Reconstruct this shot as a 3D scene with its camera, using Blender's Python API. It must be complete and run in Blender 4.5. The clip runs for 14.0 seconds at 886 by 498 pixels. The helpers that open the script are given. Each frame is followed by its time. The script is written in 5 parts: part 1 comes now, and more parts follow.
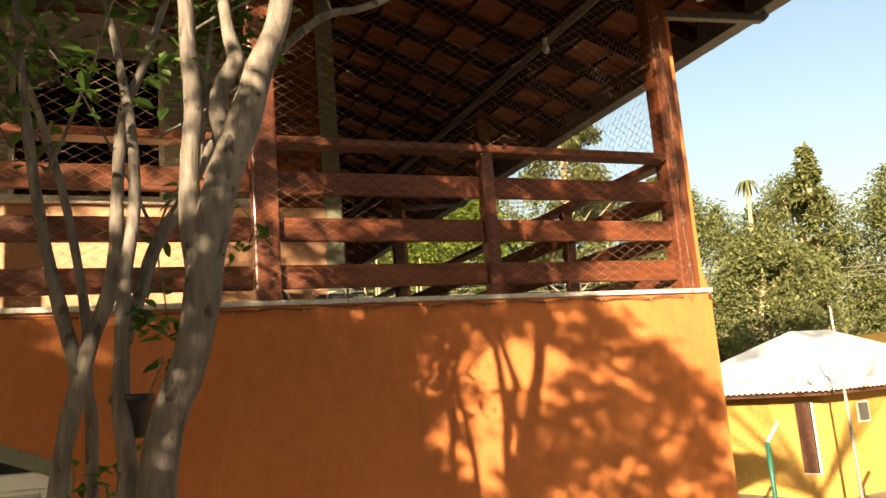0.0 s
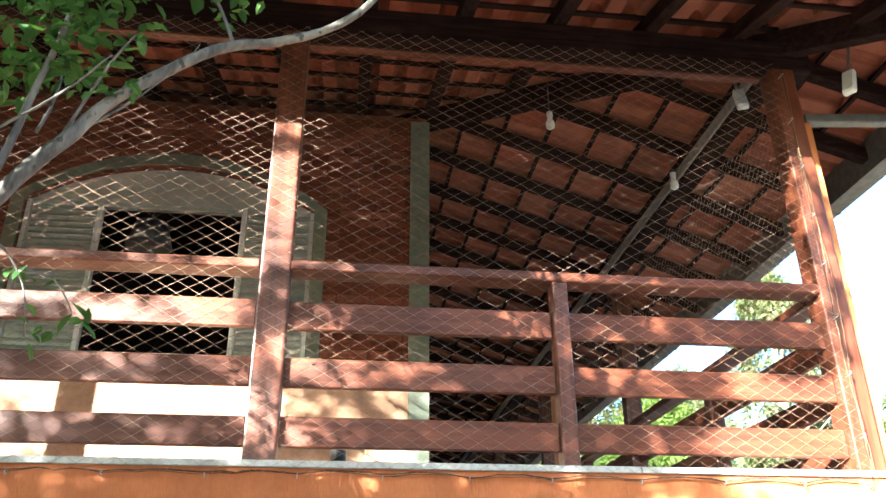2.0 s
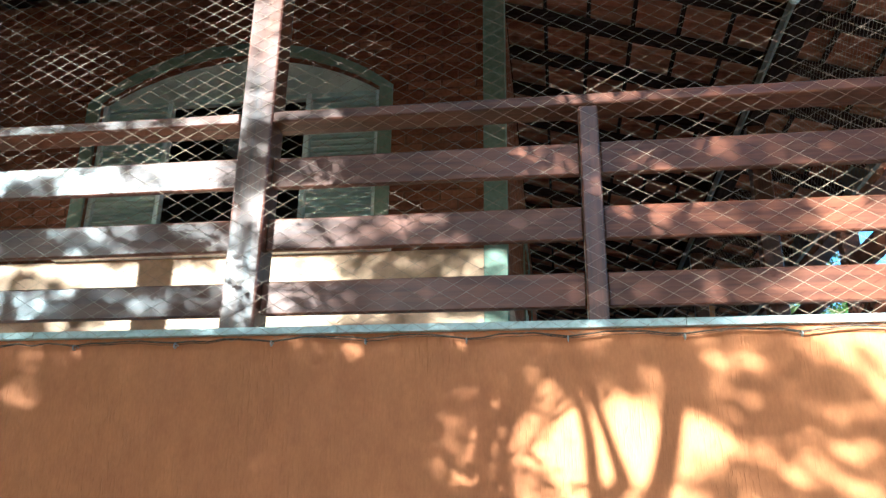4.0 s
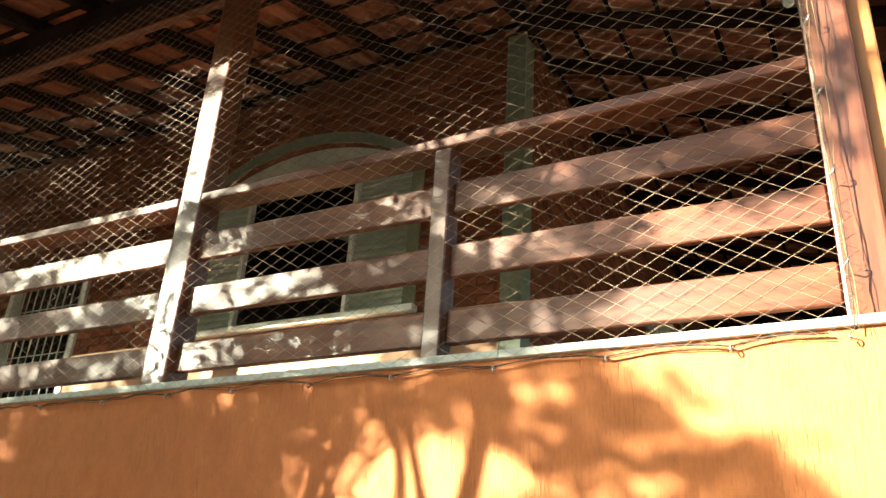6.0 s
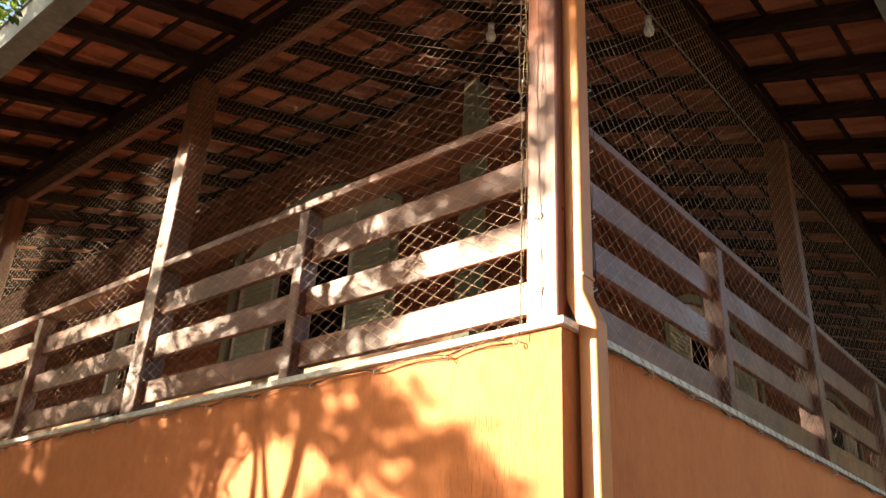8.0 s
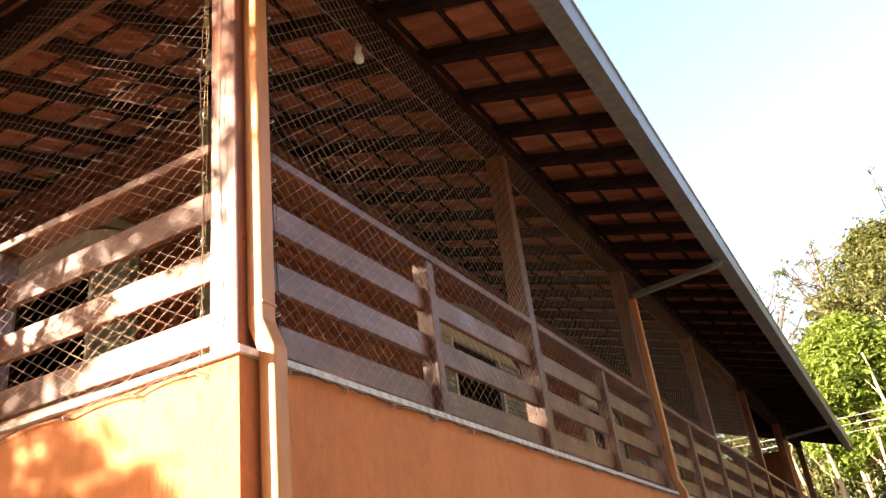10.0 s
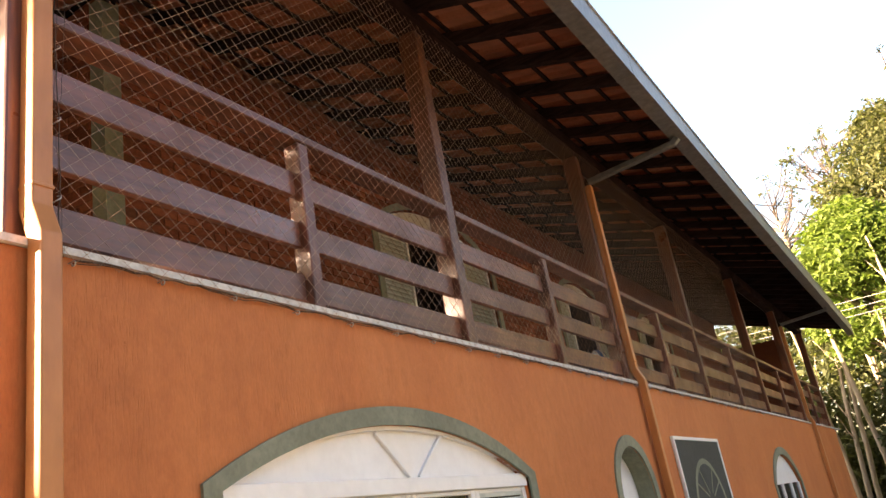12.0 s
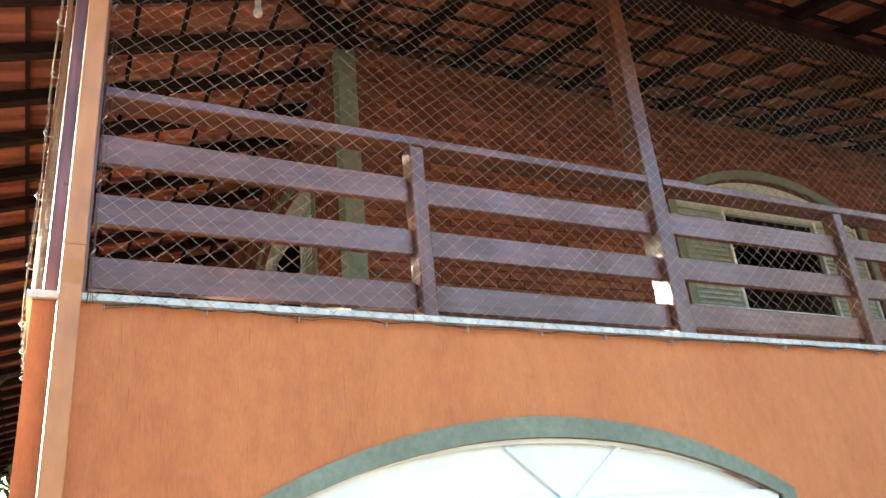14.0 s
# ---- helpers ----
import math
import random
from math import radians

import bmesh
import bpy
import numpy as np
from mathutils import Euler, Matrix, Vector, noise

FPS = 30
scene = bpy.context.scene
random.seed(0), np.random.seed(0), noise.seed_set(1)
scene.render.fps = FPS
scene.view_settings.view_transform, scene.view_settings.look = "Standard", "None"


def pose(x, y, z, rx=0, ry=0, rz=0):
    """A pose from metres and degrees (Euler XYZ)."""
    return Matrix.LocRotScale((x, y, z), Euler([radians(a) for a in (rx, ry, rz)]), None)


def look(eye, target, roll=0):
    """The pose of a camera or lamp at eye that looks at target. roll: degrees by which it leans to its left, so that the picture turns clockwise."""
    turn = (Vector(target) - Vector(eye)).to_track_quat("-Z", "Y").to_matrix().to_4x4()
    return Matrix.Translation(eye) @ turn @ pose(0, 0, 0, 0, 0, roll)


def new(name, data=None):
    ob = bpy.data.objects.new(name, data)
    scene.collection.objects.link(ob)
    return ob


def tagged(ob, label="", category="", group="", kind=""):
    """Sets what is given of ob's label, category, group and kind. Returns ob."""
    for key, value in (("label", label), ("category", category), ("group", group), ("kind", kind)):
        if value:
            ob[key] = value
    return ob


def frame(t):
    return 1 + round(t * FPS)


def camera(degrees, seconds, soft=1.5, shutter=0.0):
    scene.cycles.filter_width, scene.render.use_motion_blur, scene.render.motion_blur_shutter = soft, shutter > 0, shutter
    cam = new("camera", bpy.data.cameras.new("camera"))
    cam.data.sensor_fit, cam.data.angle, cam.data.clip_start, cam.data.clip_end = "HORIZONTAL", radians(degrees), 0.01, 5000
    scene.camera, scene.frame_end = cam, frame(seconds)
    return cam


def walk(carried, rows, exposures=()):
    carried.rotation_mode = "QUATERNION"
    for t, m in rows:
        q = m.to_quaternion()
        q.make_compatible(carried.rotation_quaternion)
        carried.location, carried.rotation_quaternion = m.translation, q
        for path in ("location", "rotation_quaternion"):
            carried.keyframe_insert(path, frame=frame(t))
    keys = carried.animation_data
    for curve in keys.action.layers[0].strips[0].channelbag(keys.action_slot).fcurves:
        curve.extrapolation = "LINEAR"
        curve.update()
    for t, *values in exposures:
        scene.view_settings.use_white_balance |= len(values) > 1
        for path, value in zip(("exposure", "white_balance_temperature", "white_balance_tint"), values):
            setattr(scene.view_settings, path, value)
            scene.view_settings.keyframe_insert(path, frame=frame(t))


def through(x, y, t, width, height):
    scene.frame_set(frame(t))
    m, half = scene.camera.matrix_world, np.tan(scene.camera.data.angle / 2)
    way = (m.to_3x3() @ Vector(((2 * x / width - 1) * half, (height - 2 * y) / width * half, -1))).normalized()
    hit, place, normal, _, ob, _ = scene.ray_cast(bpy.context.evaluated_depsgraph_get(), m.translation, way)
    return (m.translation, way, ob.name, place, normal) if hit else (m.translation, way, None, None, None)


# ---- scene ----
cam = camera(57.2, 14.0)
PATH = [
    (0, (-3.897, -4.621, 2.145), (-3.15, -2.8, 2.5), -4.5),
    (0.1, (-3.841, -4.545, 2.144), (-3.09, -2.745, 2.585), -4.2),
    (0.5, (-3.615, -4.249, 2.145), (-2.899, -2.484, 2.756), -4.5),
    (1, (-3.292, -3.962, 2.132), (-2.724, -2.175, 2.829), -3.3),
    (1.5, (-2.937, -3.841, 2.092), (-2.62, -2.005, 2.817), -1.5),
    (2, (-2.729, -3.745, 2.036), (-2.495, -1.955, 2.898), -0.4),
    (2.5, (-2.534, -3.651, 2.05), (-2.493, -1.879, 2.978), -0.2),
    (3, (-2.314, -3.498, 2.009), (-2.504, -1.688, 2.84), 0.5),
    (3.5, (-2.081, -3.325, 1.97), (-2.335, -1.467, 2.666), 0.4),
    (4, (-1.798, -3.031, 1.944), (-2.062, -1.171, 2.63), 0.8),
    (4.2, (-1.655, -2.888, 1.961), (-1.934, -1.046, 2.69), 1.4),
    (6.3, (0.126, -2.519, 1.808), (-0.916, -1.034, 2.649), 3.9),
    (6.5, (0.317, -2.487, 1.782), (-0.843, -1.086, 2.613), 3.8),
    (7, (0.798, -2.486, 1.745), (-0.565, -1.249, 2.528), 3.5),
    (7.5, (1.212, -2.463, 1.719), (-0.169, -1.222, 2.462), 3.4),
    (8, (1.512, -2.37, 1.695), (0.31, -1.017, 2.546), 3.2),
    (8.5, (1.716, -2.348, 1.709), (0.581, -1.008, 2.665), 0.6),
    (9, (1.889, -2.316, 1.705), (0.843, -0.914, 2.675), -2.2),
    (9.2, (1.927, -2.291, 1.7), (0.965, -0.822, 2.658), -2.9),
    (11.3, (2.084, -1.862, 1.613), (1.321, -0.162, 2.339), -9.9),
    (11.5, (2.18, -1.769, 1.615), (1.38, -0.08, 2.326), -9.8),
    (12, (2.383, -1.416, 1.563), (1.484, 0.235, 2.245), -10.1),
    (12.5, (2.626, -0.98, 1.512), (1.609, 0.609, 2.176), -9.6),
    (13, (2.834, -0.58, 1.534), (1.642, 0.864, 2.236), -9.2),
    (13.5, (3.064, -0.219, 1.5), (1.59, 0.901, 2.256), -6.9),
    (14, (3.194, 0.103, 1.486), (1.574, 0.937, 2.309), -6.0),
]
EXPOSURES = [(0, 1.9, 6400, 14), (1.0, 2.7, 5850, 13), (2.0, 3.78, 4350, 4), (2.5, 3.85, 4200, 7), (3.0, 3.78, 3850, -2), (4.2, 3.05, 3650, -12), (6.3, 3.0, 5000, -7), (7.5, 2.5, 5500, 4), (8.5, 3.02, 5800, 17), (9.2, 3.45, 5800, 20), (11.3, 3.0, 6450, 26), (11.9, 3.25, 6250, 24), (12.5, 3.82, 5900, 22), (13.2, 4.15, 5650, 19), (14, 4.18, 4750, 5)]
walk(cam, [(t, look(eye, target, roll)) for t, eye, target, roll in PATH], EXPOSURES)

# ---- world and sun ----
SUN_EL = radians(17.0)
SUN_DIR = Vector((0.640 * math.cos(SUN_EL), 0.768 * math.cos(SUN_EL), -math.sin(SUN_EL)))  # the way the light travels
world = bpy.data.worlds.new("world")
scene.world = world
world.use_nodes = True
wn = world.node_tree.nodes
sky = wn.new("ShaderNodeTexSky")
sky.sky_type = "NISHITA"
sky.sun_disc = False
sky.sun_elevation = SUN_EL
sky.sun_rotation = math.atan2(-SUN_DIR.x, -SUN_DIR.y)
sky.dust_density = 3.0
sky.air_density = 1.5
sky.ozone_density = 0.6
wn["Background"].inputs["Strength"].default_value = 0.062
world.node_tree.links.new(sky.outputs["Color"], wn["Background"].inputs["Color"])
sun = new("sun", bpy.data.lights.new("sun", "SUN"))
sun.data.energy = 5.4
sun.data.angle = radians(0.53)
sun.data.color = (1.0, 0.79, 0.49)
sun.matrix_world = look((-20, -24, 12), Vector((-20, -24, 12)) + SUN_DIR)

# ---- materials ----


def material(name, rough=0.6, metal=0.0, spec=0.5):
    m = bpy.data.materials.new(name)
    m.use_nodes = True
    b = m.node_tree.nodes["Principled BSDF"]
    b.inputs["Roughness"].default_value = rough
    b.inputs["Metallic"].default_value = metal
    b.inputs["Specular IOR Level"].default_value = spec
    return m, m.node_tree.nodes, m.node_tree.links, b


def tex(nodes, links, scale=(1, 1, 1), detail=4.0, size=1.0, rough=0.6):
    co = nodes.new("ShaderNodeTexCoord")
    mp = nodes.new("ShaderNodeMapping")
    mp.inputs["Scale"].default_value = scale
    links.new(co.outputs["Object"], mp.inputs["Vector"])
    n = nodes.new("ShaderNodeTexNoise")
    n.inputs["Scale"].default_value = size
    n.inputs["Detail"].default_value = detail
    n.inputs["Roughness"].default_value = rough
    links.new(mp.outputs["Vector"], n.inputs["Vector"])
    return n.outputs["Fac"]


def ramp(nodes, links, fac, stops):
    r = nodes.new("ShaderNodeValToRGB")
    els = r.color_ramp.elements
    while len(els) < len(stops):
        els.new(0.5)
    for e, (p, c) in zip(els, stops):
        e.position = p
        e.color = (*c, 1)
    links.new(fac, r.inputs["Fac"])
    return r.outputs["Color"]


def mix(nodes, links, a, b, fac, mode="MIX"):
    m = nodes.new("ShaderNodeMix")
    m.data_type = "RGBA"
    m.blend_type = mode
    for sock, v in ((m.inputs[6], a), (m.inputs[7], b), (m.inputs[0], fac)):
        if isinstance(v, (tuple, float, int)):
            sock.default_value = (*v, 1) if isinstance(v, tuple) else v
        else:
            links.new(v, sock)
    return m.outputs[2]


def bump(nodes, links, bsdf, fac, strength, dist):
    b = nodes.new("ShaderNodeBump")
    b.inputs["Strength"].default_value = strength
    b.inputs["Distance"].default_value = dist
    links.new(fac, b.inputs["Height"])
    links.new(b.outputs["Normal"], bsdf.inputs["Normal"])


def random_fac(nodes, island=False):
    if island:
        return nodes.new("ShaderNodeNewGeometry").outputs["Random Per Island"]
    return nodes.new("ShaderNodeObjectInfo").outputs["Random"]


def two_scale(name, dark, mid, light, fine, coarse, rough=0.6, spec=0.4, relief=0.3, dist=0.004, metal=0.0, rand=0.0, island=False, stain=0.72):
    """A surface with fine grain over broad stains."""
    m, n, l, b = material(name, rough, metal, spec)
    f = tex(n, l, fine, 5)
    c = tex(n, l, coarse, 4)
    col = ramp(n, l, f, [(0.3, dark), (0.52, mid), (0.75, light)])
    stains = ramp(n, l, c, [(0.3, (stain, stain - 0.02, stain - 0.04)), (0.62, (1.0, 1.0, 1.0))])
    col = mix(n, l, col, stains, 0.8, "MULTIPLY")
    if rand:
        v = ramp(n, l, random_fac(n, island), [(0, (1 - rand,) * 3), (1, (1 + rand,) * 3)])
        col = mix(n, l, col, v, 1.0, "MULTIPLY")
    l.new(col, b.inputs["Base Color"])
    bump(n, l, b, f, relief, dist)
    return m


def stucco_material():
    """Trowelled render whose grains have torn short upright scratches, thick in patches and nearly absent between."""
    m, n, l, b = material("orange_scratched_stucco", 0.72, 0, 0.3)
    groove = tex(n, l, (130, 130, 11), 4, 1.0, 0.6)
    fine = tex(n, l, (110, 110, 34), 5, 1.0, 0.7)
    broad = tex(n, l, (1.1, 1.1, 0.7), 5)
    patch = tex(n, l, (3.6, 3.6, 2.0), 5, 1.0, 0.65)
    mid = tex(n, l, (16, 16, 9), 5)
    g = ramp(n, l, groove, [(0.30, (0, 0, 0)), (0.47, (1, 1, 1))])
    p = ramp(n, l, patch, [(0.40, (0.08, 0.08, 0.08)), (0.66, (0.85, 0.85, 0.85))])
    g = mix(n, l, (1.0, 1.0, 1.0), g, p)
    col = ramp(n, l, broad, [(0.3, (0.46, 0.148, 0.044)), (0.55, (0.53, 0.184, 0.054)), (0.75, (0.575, 0.213, 0.069))])
    col = mix(n, l, col, ramp(n, l, mid, [(0.3, (0.84, 0.82, 0.80)), (0.7, (1.06, 1.06, 1.06))]), 0.8, "MULTIPLY")
    col = mix(n, l, col, ramp(n, l, fine, [(0.32, (0.86, 0.84, 0.82)), (0.62, (1.04, 1.04, 1.04))]), 0.8, "MULTIPLY")
    col = mix(n, l, (0.43, 0.148, 0.044), col, g)
    l.new(col, b.inputs["Base Color"])
    h = mix(n, l, g, fine, 0.22)
    bump(n, l, b, h, 0.75, 0.007)
    return m


def wood_material(name, axis, dark, mid, light, rough=0.42, spec=0.5):
    s = [38, 38, 38]
    s[axis] = 2.2
    m, n, l, b = material(name, rough, 0, spec)
    grain = tex(n, l, s, 6, 1.0, 0.65)
    blotch = tex(n, l, (2.6, 2.6, 2.6), 4)
    col = ramp(n, l, grain, [(0.3, dark), (0.5, mid), (0.72, light)])
    col = mix(n, l, col, ramp(n, l, blotch, [(0.3, (0.6, 0.58, 0.6)), (0.65, (1.15, 1.12, 1.1))]), 0.9, "MULTIPLY")
    col = mix(n, l, col, ramp(n, l, random_fac(n), [(0, (0.82,) * 3), (1, (1.14,) * 3)]), 1.0, "MULTIPLY")
    l.new(col, b.inputs["Base Color"])
    rr = ramp(n, l, blotch, [(0.3, (rough + 0.18,) * 3), (0.7, (rough - 0.08,) * 3)])
    l.new(rr, b.inputs["Roughness"])
    bump(n, l, b, grain, 0.25, 0.003)
    return m


def tile_material(island):
    m, n, l, b = material("terracotta_tile" + ("_joined" if island else ""), 0.8, 0, 0.25)
    f = tex(n, l, (26, 26, 26), 5)
    c = tex(n, l, (3.2, 3.2, 3.2), 4)
    r = random_fac(n, island)
    col = ramp(n, l, r, [(0, (0.29, 0.086, 0.043)), (0.5, (0.39, 0.126, 0.065)), (1, (0.47, 0.176, 0.095))])
    col = mix(n, l, col, ramp(n, l, f, [(0.3, (0.75, 0.72, 0.7)), (0.7, (1.1, 1.1, 1.1))]), 0.9, "MULTIPLY")
    col = mix(n, l, col, (0.10, 0.06, 0.045), ramp(n, l, c, [(0.52, (0, 0, 0)), (0.8, (0.7, 0.7, 0.7))]))
    l.new(col, b.inputs["Base Color"])
    bump(n, l, b, f, 0.3, 0.003)
    return m


def brick_material(island):
    m, n, l, b = material("red_brick" + ("_joined" if island else ""), 0.85, 0, 0.2)
    f = tex(n, l, (45, 45, 45), 5)
    r = random_fac(n, island)
    col = ramp(n, l, r, [(0, (0.165, 0.046, 0.021)), (0.5, (0.215, 0.062, 0.028)), (1, (0.275, 0.088, 0.040))])
    col = mix(n, l, col, ramp(n, l, f, [(0.3, (0.72, 0.7, 0.7)), (0.7, (1.12, 1.12, 1.12))]), 0.9, "MULTIPLY")
    l.new(col, b.inputs["Base Color"])
    bump(n, l, b, f, 0.5, 0.004)
    return m


def leaf_material(name, a, b_, c_, through=0.35):
    m, n, l, b = material(name, 0.6, 0, 0.2)
    r = random_fac(n, True)
    col = ramp(n, l, r, [(0, a), (0.55, b_), (1, c_)])
    l.new(col, b.inputs["Base Color"])
    tr = n.new("ShaderNodeBsdfTranslucent")
    tcol = mix(n, l, col, (1.35, 1.5, 0.6), 1.0, "MULTIPLY")
    l.new(tcol, tr.inputs["Color"])
    ms = n.new("ShaderNodeMixShader")
    ms.inputs[0].default_value = through
    l.new(b.outputs[0], ms.inputs[1])
    l.new(tr.outputs[0], ms.inputs[2])
    l.new(ms.outputs[0], n["Material Output"].inputs["Surface"])
    return m


def bark_material():
    m, n, l, b = material("smooth_mottled_bark", 0.7, 0, 0.3)
    f = tex(n, l, (30, 30, 7), 5)
    c = tex(n, l, (7, 7, 3.0), 4)
    col = ramp(n, l, f, [(0.3, (0.075, 0.062, 0.052)), (0.52, (0.165, 0.140, 0.118)), (0.75, (0.27, 0.23, 0.19))])
    col = mix(n, l, col, (0.33, 0.28, 0.225), ramp(n, l, c, [(0.53, (0, 0, 0)), (0.64, (0.65, 0.65, 0.65))]))
    knots = tex(n, l, (24, 24, 17), 2)
    col = mix(n, l, col, (0.06, 0.045, 0.035), ramp(n, l, knots, [(0.63, (0, 0, 0)), (0.69, (0.85, 0.85, 0.85))]))
    l.new(col, b.inputs["Base Color"])
    bump(n, l, b, f, 0.9, 0.010)
    return m


STUCCO = stucco_material()
WD, WM, WL = (0.074, 0.022, 0.011), (0.138, 0.042, 0.018), (0.205, 0.070, 0.030)
WOOD_X = wood_material("red_brown_stained_wood_x", 0, WD, WM, WL, 0.38, 0.38)
WOOD_Y = wood_material("red_brown_stained_wood_y", 1, WD, WM, WL, 0.34, 0.6)
WOOD_Z = wood_material("red_brown_stained_wood_z", 2, WD, WM, WL, 0.34, 0.6)
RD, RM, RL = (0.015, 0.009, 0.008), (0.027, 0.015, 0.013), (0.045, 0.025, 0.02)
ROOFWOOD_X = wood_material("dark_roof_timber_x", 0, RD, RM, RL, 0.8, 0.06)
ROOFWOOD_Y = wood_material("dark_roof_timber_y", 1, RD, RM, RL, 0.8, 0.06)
TILE, TILE_J = tile_material(False), tile_material(True)
BRICK, BRICK_J = brick_material(False), brick_material(True)
MORTAR = two_scale("brick_mortar", (0.145, 0.050, 0.025), (0.185, 0.066, 0.033), (0.23, 0.088, 0.045), (40, 40, 40), (2, 2, 2), 0.9, 0.2)
GREEN = two_scale("grey_green_paint", (0.185, 0.195, 0.135), (0.225, 0.235, 0.165), (0.27, 0.275, 0.195), (30, 30, 30), (1.5, 1.5, 1.5), 0.7, 0.3)
SILL = two_scale("pale_stone_sill", (0.48, 0.46, 0.42), (0.62, 0.60, 0.56), (0.74, 0.72, 0.68), (40, 40, 40), (4, 4, 4), 0.55, 0.4)
WHITE = two_scale("white_enamel", (0.78, 0.78, 0.77), (0.82, 0.82, 0.81), (0.85, 0.85, 0.84), (12, 12, 12), (1.2, 1.2, 1.2), 0.35, 0.5, 0.05, stain=0.93)
SHUTTER = two_scale("pale_grey_green_louvre", (0.44, 0.47, 0.42), (0.53, 0.56, 0.50), (0.60, 0.62, 0.56), (20, 20, 20), (2, 2, 2), 0.5, 0.4, 0.1)
FANPANEL = two_scale("pale_cream_fanlight", (0.62, 0.58, 0.50), (0.70, 0.66, 0.58), (0.76, 0.72, 0.64), (14, 14, 14), (2, 2, 2), 0.6, 0.3, 0.1)
GUTTER = two_scale("galvanised_gutter", (0.12, 0.117, 0.11), (0.165, 0.16, 0.152), (0.22, 0.213, 0.20), (18, 18, 18), (1.5, 1.5, 1.5), 0.45, 0.5, 0.1, 0.002, 0.2)
PIPEPAINT = two_scale("orange_painted_pipe", (0.44, 0.165, 0.043), (0.50, 0.195, 0.052), (0.56, 0.225, 0.064), (14, 14, 4), (2, 2, 2), 0.45, 0.5, 0.08)
# Gutter colour made paler, so the rim carries a painted highlight.
GUTTERRIM = two_scale("gutter_rim_highlight", (0.36, 0.35, 0.33), (0.45, 0.44, 0.42), (0.54, 0.53, 0.50), (18, 18, 18), (1.5, 1.5, 1.5), 0.45, 0.5, 0.1, 0.002, 0.2)
CORD = two_scale("pale_net_cord", (0.27, 0.165, 0.105), (0.35, 0.225, 0.15), (0.43, 0.29, 0.20), (60, 60, 60), (3, 3, 3), 0.7, 0.3, 0.1)
ROPE = two_scale("dark_edge_rope", (0.05, 0.035, 0.025), (0.09, 0.06, 0.045), (0.14, 0.10, 0.07), (60, 60, 60), (3, 3, 3), 0.8, 0.2)
STEEL = two_scale("zinc_steel", (0.45, 0.45, 0.45), (0.55, 0.55, 0.55), (0.65, 0.65, 0.65), (30, 30, 30), (4, 4, 4), 0.35, 0.5, 0.1, 0.001, 0.9)
# Near-black colour holds the shade of the rooms behind the windows.
ROOMSHADE = two_scale("room_shade_plaster", (0.035, 0.030, 0.027), (0.05, 0.043, 0.038), (0.065, 0.056, 0.05), (8, 8, 8), (1, 1, 1), 0.9, 0.1)
FLOORTILE = two_scale("balcony_floor_tile", (0.22, 0.115, 0.065), (0.29, 0.155, 0.09), (0.35, 0.195, 0.12), (9, 9, 9), (1.5, 1.5, 1.5), 0.5, 0.4)
SCREEN = two_scale("dark_insect_screen", (0.045, 0.05, 0.045), (0.06, 0.066, 0.06), (0.08, 0.085, 0.077), (90, 90, 90), (2, 2, 2), 0.7, 0.2)
EARTH = two_scale("dry_earth_and_grass", (0.16, 0.135, 0.095), (0.23, 0.195, 0.145), (0.30, 0.26, 0.20), (2.2, 2.2, 2.2), (0.12, 0.12, 0.12), 0.95, 0.1, 0.6, 0.03)
TWIG = two_scale("grey_brown_twig", (0.085, 0.068, 0.058), (0.12, 0.098, 0.082), (0.16, 0.13, 0.11), (9, 9, 9), (1, 1, 1), 0.9, 0.1)
BARK = bark_material()
LEAF = leaf_material("fresh_green_leaf", (0.045, 0.088, 0.022), (0.080, 0.145, 0.032), (0.135, 0.21, 0.055), 0.42)
FARLEAF = leaf_material("olive_wood_foliage", (0.055, 0.062, 0.024), (0.095, 0.10, 0.036), (0.15, 0.152, 0.056), 0.35)
# Lighter copy of the olive leaf, with distance haze put into its colour.
HAZELEAF = leaf_material("haze_paled_foliage", (0.10, 0.115, 0.05), (0.155, 0.17, 0.07), (0.22, 0.235, 0.10), 0.35)
BRIGHTLEAF = leaf_material("yellow_green_foliage", (0.085, 0.125, 0.022), (0.14, 0.19, 0.034), (0.20, 0.245, 0.05), 0.4)
TRUNKPALE = two_scale("pale_trunk", (0.26, 0.20, 0.12), (0.38, 0.30, 0.19), (0.48, 0.40, 0.27), (8, 8, 1.2), (1, 1, 0.5), 0.85, 0.2)
YELLOWWALL = two_scale("ochre_house_paint", (0.50, 0.30, 0.075), (0.58, 0.36, 0.09), (0.64, 0.41, 0.115), (10, 10, 10), (0.6, 0.6, 0.6), 0.8, 0.2)
WHITEROOF = two_scale("pale_painted_roof", (0.66, 0.64, 0.58), (0.75, 0.73, 0.68), (0.80, 0.78, 0.74), (6, 6, 6), (0.6, 0.6, 0.6), 0.7, 0.3)
BROWNTRIM = two_scale("dark_brown_trim", (0.07, 0.03, 0.02), (0.11, 0.05, 0.03), (0.15, 0.07, 0.045), (12, 12, 12), (1, 1, 1), 0.6, 0.3)
GREENPOST = two_scale("green_fence_paint", (0.012, 0.075, 0.05), (0.02, 0.11, 0.075), (0.03, 0.14, 0.10), (20, 20, 20), (2, 2, 2), 0.5, 0.4, 0.1)
CONCRETE = two_scale("grey_concrete", (0.24, 0.23, 0.21), (0.32, 0.31, 0.29), (0.40, 0.39, 0.36), (24, 24, 24), (1.5, 1.5, 1.5), 0.85, 0.2)
